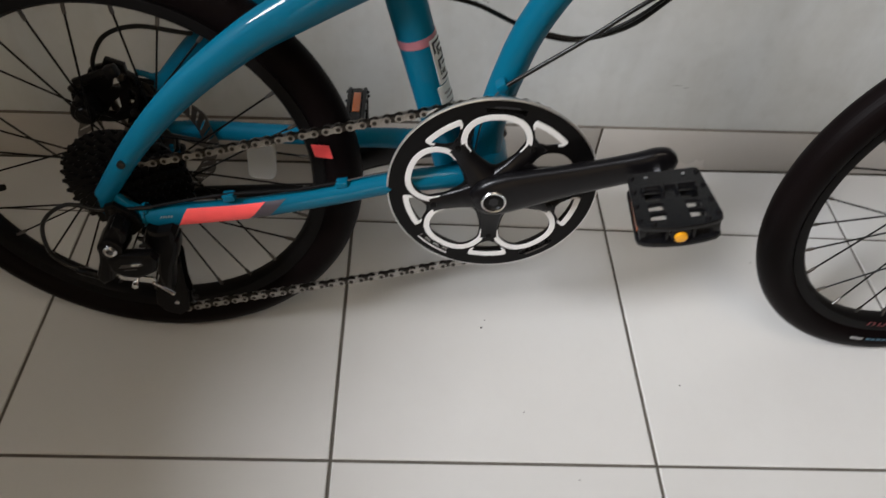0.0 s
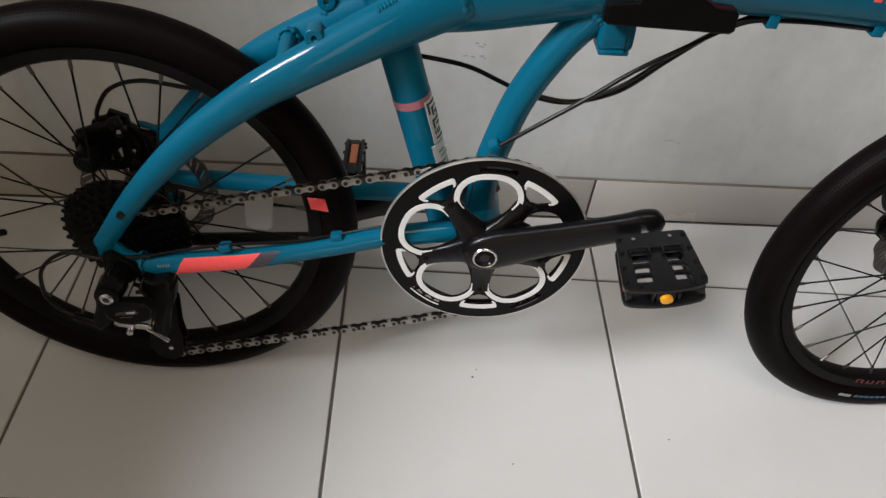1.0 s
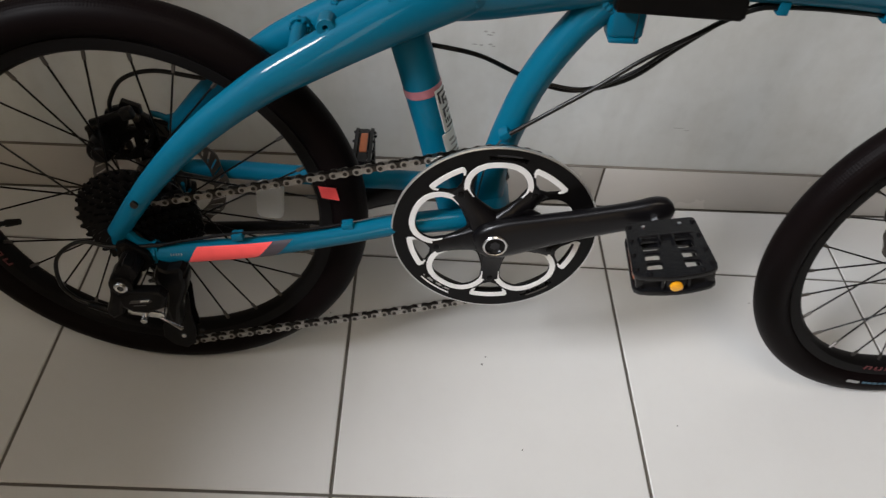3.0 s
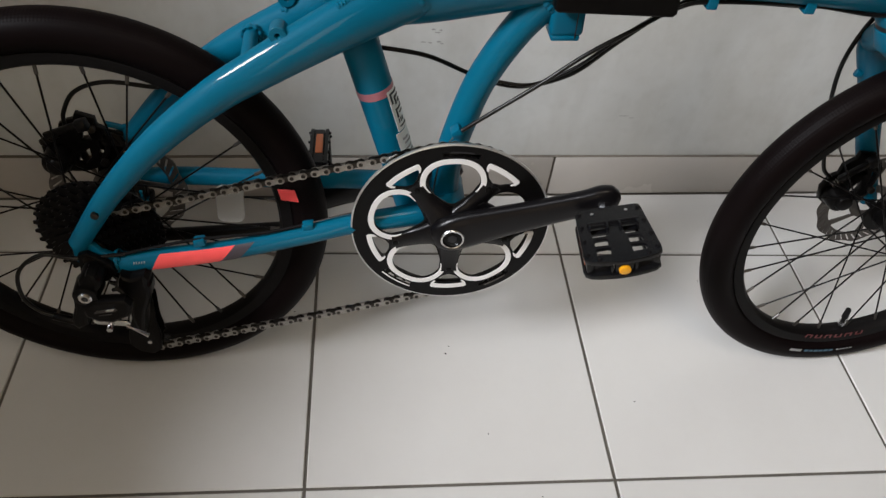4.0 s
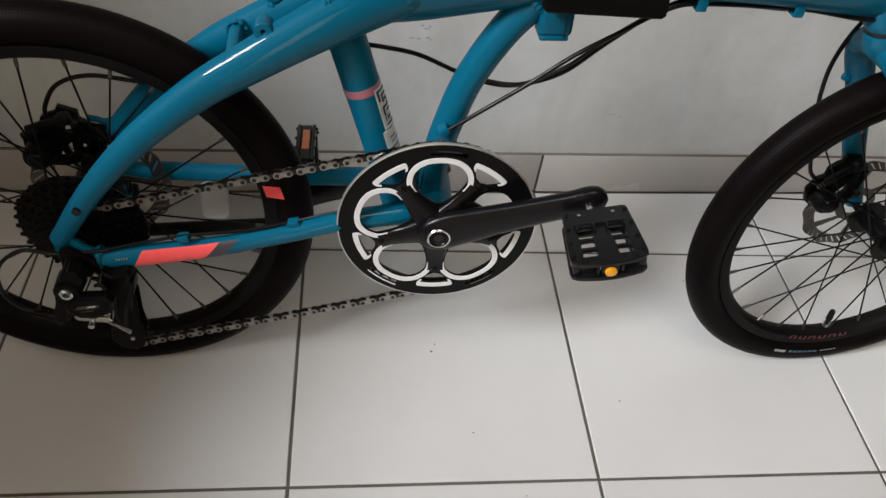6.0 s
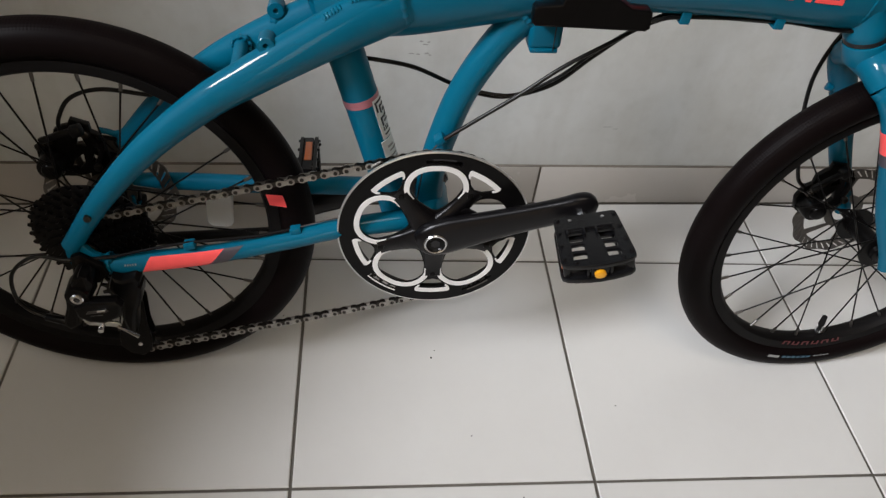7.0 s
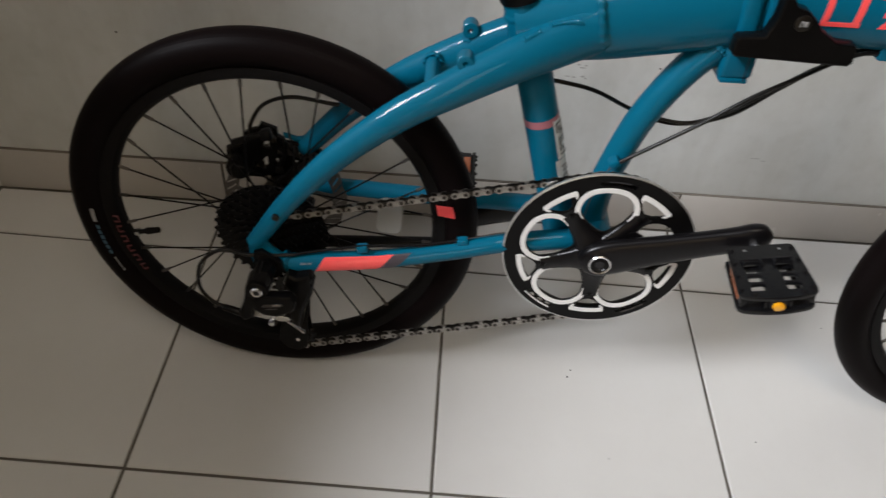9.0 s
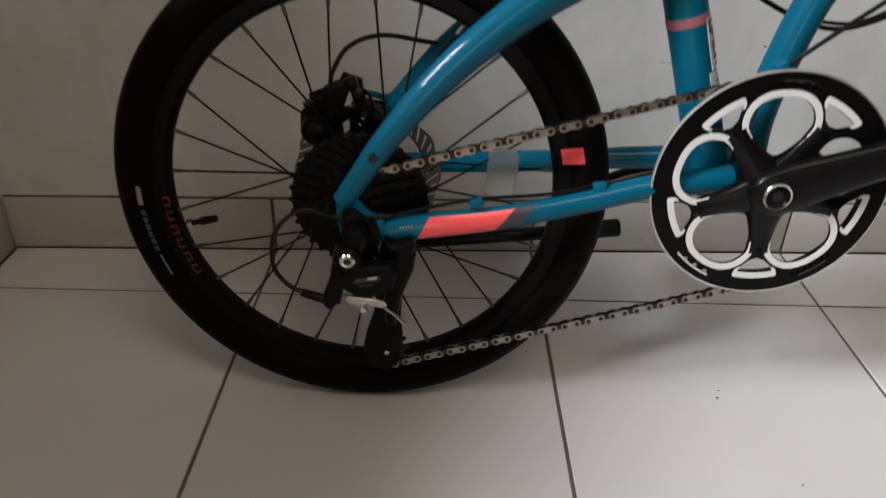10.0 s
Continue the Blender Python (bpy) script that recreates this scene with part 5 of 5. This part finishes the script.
cable("gear_cable", [(0.640, 0.016, 0.575), (0.60, 0.010, 0.543), (0.515, 0.008, 0.5480), (0.413, 0.010, 0.5480), (0.375, 0.016, 0.543), (0.330, 0.024, 0.520), (0.290, 0.027, 0.495), (0.250, 0.028, 0.4620), (0.210, 0.027, 0.430), (0.175, 0.024, 0.4005)], 0.0023)
cable("brake_cable", [(0.640, -0.016, 0.575), (0.60, -0.004, 0.541), (0.515, -0.004, 0.5465), (0.413, -0.003, 0.5475), (0.370, 0.004, 0.534), (0.330, -0.004, 0.494), (0.295, -0.018, 0.450), (0.250, -0.030, 0.426), (0.212, -0.032, 0.428), (0.180, -0.030, 0.441), (0.140, -0.026, 0.4595), (0.100, -0.022, 0.4685), (0.060, -0.030, 0.468)], 0.0025)
cable("shift_cable", [(0.515, 0.002, 0.5440), (0.413, 0.003, 0.5455), (0.368, 0.008, 0.535), (0.330, 0.002, 0.503), (0.296, -0.012, 0.461), (0.255, -0.022, 0.4330), (0.214, -0.028, 0.4320), (0.190, -0.030, 0.436)], 0.0019)
cable("rear_brake_cable", [(-0.060, -0.052, 0.447), (-0.110, -0.056, 0.405), (-0.150, -0.050, 0.398), (-0.205, -0.046, 0.405), (-0.240, -0.043, 0.394), (-0.258, -0.042, 0.368), (-0.261, -0.042, 0.350)], 0.0025)
cable("derailleur_cable", [(-0.270, 0.094, 0.184), (-0.288, 0.093, 0.192), (-0.302, 0.090, 0.212), (-0.298, 0.086, 0.246), (-0.272, 0.080, 0.266), (-0.240, 0.074, 0.256), (-0.190, 0.0665, 0.256)], 0.0023)
cable("front_brake_cable", [(0.660, -0.020, 0.590), (0.630, -0.042, 0.530), (0.619, -0.050, 0.470), (0.626, -0.052, 0.416), (0.642, -0.050, 0.365), (0.658, -0.046, 0.315), (0.672, -0.044, 0.300)], 0.0026)
cable("shift_wire", [(0.172, 0.022, 0.399), (0.157, 0.024, 0.370), (0.150, 0.026, 0.320), (0.150, 0.028, 0.272), (0.125, 0.034, 0.280), (0.070, 0.040, 0.299), (0.010, 0.046, 0.2865)], 0.0009, DISC, "bare steel gear wire")
cable("shift_sleeve", [(0.014, 0.046, 0.287), (-0.04, 0.052, 0.277), (-0.109, 0.059, 0.2725), (-0.160, 0.063, 0.263), (-0.192, 0.0665, 0.256)], 0.0018, RUBBER)
part("cable_boss", block("cable_boss", (0.012, 0.016, 0.010), Matrix.Translation(L(0.1705, 0.0195, 0.3975)) @ pose(0, 0, 0, 0, -40, 0), TEAL, 0.0025), bicycle)
for u in (0.409, 0.510):
    bmx = bmesh.new()
    box(bmx, (0.0105, 0.022, 0.003), Matrix.Translation(L(u, 0.004, 0.5435)), 0.001)
    for s in (-1, 1):
        box(bmx, (0.0105, 0.0028, 0.014), Matrix.Translation(L(u, 0.004 + 0.0105 * s, 0.5490)), 0.001)
    part("cable_clip", mesh_of(bmx, "cable_clip", TEAL), bicycle)

# folded stand along the far side
bmx = bmesh.new()
cyl(bmx, L(-0.205, -0.076, 0.158), L(0.035, -0.074, 0.183), 0.0090, 0.0080, 16, 0.001)
box(bmx, (0.030, 0.010, 0.085), Matrix.Translation(L(-0.212, -0.074, 0.196)) @ pose(0, 0, 0, 0, 8, 0), 0.004)
cyl(bmx, L(-0.208, -0.066, 0.160), L(-0.208, -0.088, 0.160), 0.014, segs=20, bevel=0.002)
kick = part("kickstand", mesh_of(bmx, "kickstand", BLACK), bicycle, "folded black kickstand")
part("rubber_foot", rod("rubber_foot", L(0.033, -0.074, 0.183), L(0.066, -0.074, 0.187), 0.0105, RUBBER, 16, 0.003), kick)

# ---- tiles of floor and skirting, crumbs ----
def tile_mesh(name, sx, sy, th, material, bevel=0.0012):
    bm = bmesh.new()
    box(bm, (sx, sy, th), pose(0, 0, -th / 2), 0)
    edges = [e for e in bm.edges if all(v.co.z > -1e-6 for v in e.verts)]
    bmesh.ops.bevel(bm, geom=edges, offset=bevel, segments=1, affect="EDGES")
    return mesh_of(bm, name, material, 20)


GAP = 0.0042
FULL = tile_mesh("tile", T - GAP, T - GAP, 0.009, TILE)
rng = random.Random(4)
nx0, nx1 = -2, 9
for i in range(nx0, nx1 + 1):
    for j in range(-10, 0):
        x0, x1 = i * T, (i + 1) * T
        x0, x1 = max(x0, LEFT), min(x1, RIGHT)
        if x1 - x0 < 0.02:
            continue
        tilt = pose((x0 + x1) / 2, (j + 0.5) * T, rng.uniform(-0.0003, 0.0003), rng.uniform(-0.06, 0.06), rng.uniform(-0.06, 0.06), rng.uniform(-0.05, 0.05))
        me = FULL if x1 - x0 > T - 1e-6 else tile_mesh("tile", x1 - x0 - GAP, T - GAP, 0.009, TILE)
        part("tile", me, floor, "", tilt)
    # cut row along the back wall
    x0, x1 = max(i * T, LEFT), min((i + 1) * T, RIGHT)
    if x1 - x0 > 0.02:
        bm = bmesh.new()
        g = GAP / 2
        out = [(x0 + g, g), (x1 - g, g), (x1 - g, back_y(x1) - 0.002), (x0 + g, back_y(x0) - 0.002)]
        lo = [bm.verts.new((x, y, -0.009)) for x, y in out]
        hi = [bm.verts.new((x, y, 0.0)) for x, y in out]
        bm.faces.new(lo[::-1])
        bm.faces.new(hi)
        for k in range(4):
            bm.faces.new((lo[k], lo[(k + 1) % 4], hi[(k + 1) % 4], hi[k]))
        bmesh.ops.bevel(bm, geom=[e for e in bm.edges if all(v.co.z > -1e-6 for v in e.verts)], offset=0.0012, segments=1, affect="EDGES")
        part("tile", mesh_of(bm, "tile", TILE, 20), floor)

baseboard = tagged(new("baseboard"), "white tiled skirting with dark joints along the wall", "skirting", kind="structure")
turn = math.degrees(math.atan(SLOPE))
for i in range(nx0, nx1 + 1):
    x0, x1 = max(i * T, LEFT), min((i + 1) * T, RIGHT)
    if x1 - x0 < 0.02:
        continue
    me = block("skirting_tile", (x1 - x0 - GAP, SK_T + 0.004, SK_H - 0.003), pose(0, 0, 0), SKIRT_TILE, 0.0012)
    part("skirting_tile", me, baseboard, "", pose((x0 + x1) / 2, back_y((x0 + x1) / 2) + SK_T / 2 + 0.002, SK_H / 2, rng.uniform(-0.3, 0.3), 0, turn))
for j in range(-10, 1):
    y0, y1 = j * T, min((j + 1) * T, back_y(LEFT))
    if y1 - y0 < 0.02:
        continue
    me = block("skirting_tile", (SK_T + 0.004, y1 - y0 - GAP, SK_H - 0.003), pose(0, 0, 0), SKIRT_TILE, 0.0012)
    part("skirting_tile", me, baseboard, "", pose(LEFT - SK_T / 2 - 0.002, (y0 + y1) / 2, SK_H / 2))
part("grout_line", block("grout_line", (RIGHT - LEFT, 0.006, 0.0026), pose((LEFT + RIGHT) / 2, back_y((LEFT + RIGHT) / 2) + 0.0035, SK_H - 0.0008, 0, 0, turn), SKIRT_JOINT, 0.001), baseboard, "dark joint on top of the skirting")
part("grout_line", block("grout_line", (0.006, -FRONT, 0.0030), pose(LEFT - 0.0035, FRONT / 2 + 0.05, SK_H - 0.0008), SKIRT_JOINT, 0.001), baseboard, "dark joint on top of the skirting")

part("grout_line", block("grout_line", (RIGHT - LEFT, 0.003, SK_H - 0.004), pose((LEFT + RIGHT) / 2, back_y((LEFT + RIGHT) / 2) + 0.0050, SK_H / 2 - 0.001, 0, 0, turn), GROUT, 0), baseboard, "dark joint behind the skirting tiles")
part("grout_line", block("grout_line", (0.003, -FRONT, SK_H - 0.004), pose(LEFT - 0.0050, FRONT / 2 + 0.05, SK_H / 2 - 0.001), GROUT, 0), baseboard, "dark joint behind the skirting tiles")

# grey smudges and pin marks on the wall
def smudge(x, z, w, h, material):
    bm = bmesh.new()
    c = bm.verts.new((0, -0.0001, 0))
    edge = [bm.verts.new((w * math.cos(a) * rng.uniform(0.6, 1.0), 0, h * math.sin(a) * rng.uniform(0.6, 1.0))) for a in (2 * math.pi * k / 12 for k in range(12))]
    for k in range(12):
        bm.faces.new((c, edge[k], edge[(k + 1) % 12]))
    part("smudge", mesh_of(bm, "smudge", material), wall_north, "", pose(x, back_y(x) + SK_T - 0.0003, z, 0, 0, turn))


for x, z, w, h in ((0.172, 0.324, 0.004, 0.0016), (0.183, 0.323, 0.003, 0.0018), (0.178, 0.319, 0.006, 0.0014), (0.158, 0.303, 0.006, 0.0012), (0.168, 0.302, 0.004, 0.0017), (0.181, 0.304, 0.004, 0.0020), (0.186, 0.301, 0.003, 0.0016), (0.500, 0.172, 0.011, 0.0012), (0.515, 0.168, 0.006, 0.0010)):
    smudge(x, z, w, h, SMUDGE)
for x, z in ((-0.522, 0.322), (0.296, 0.327)):
    smudge(x, z, 0.0022, 0.0022, CRUMB)

# crumbs on the floor
bm = bmesh.new()
for (x, y, s) in ((0.191, -0.199, 0.0022), (0.197, -0.186, 0.0014), (0.455, -0.285, 0.0018), (0.24, -0.33, 0.0013), (-0.03, -0.12, 0.0015), (0.545, 0.03, 0.002), (0.62, -0.06, 0.0016), (0.73, -0.40, 0.0016), (0.30, -0.42, 0.0011)):
    r = bmesh.ops.create_icosphere(bm, subdivisions=1, radius=s * 0.72, matrix=pose(x, y, 0.0006))
    for v in r["verts"]:
        v.co += Vector([rng.uniform(-0.4, 0.4) * s for _ in range(3)])
        v.co.z = max(v.co.z * 0.6, 0.0001)
tagged(new("floor_crumbs", mesh_of(bm, "floor_crumbs", CRUMB)), "tiny dark crumbs scattered on the floor tiles", "crumbs", kind="stuff")
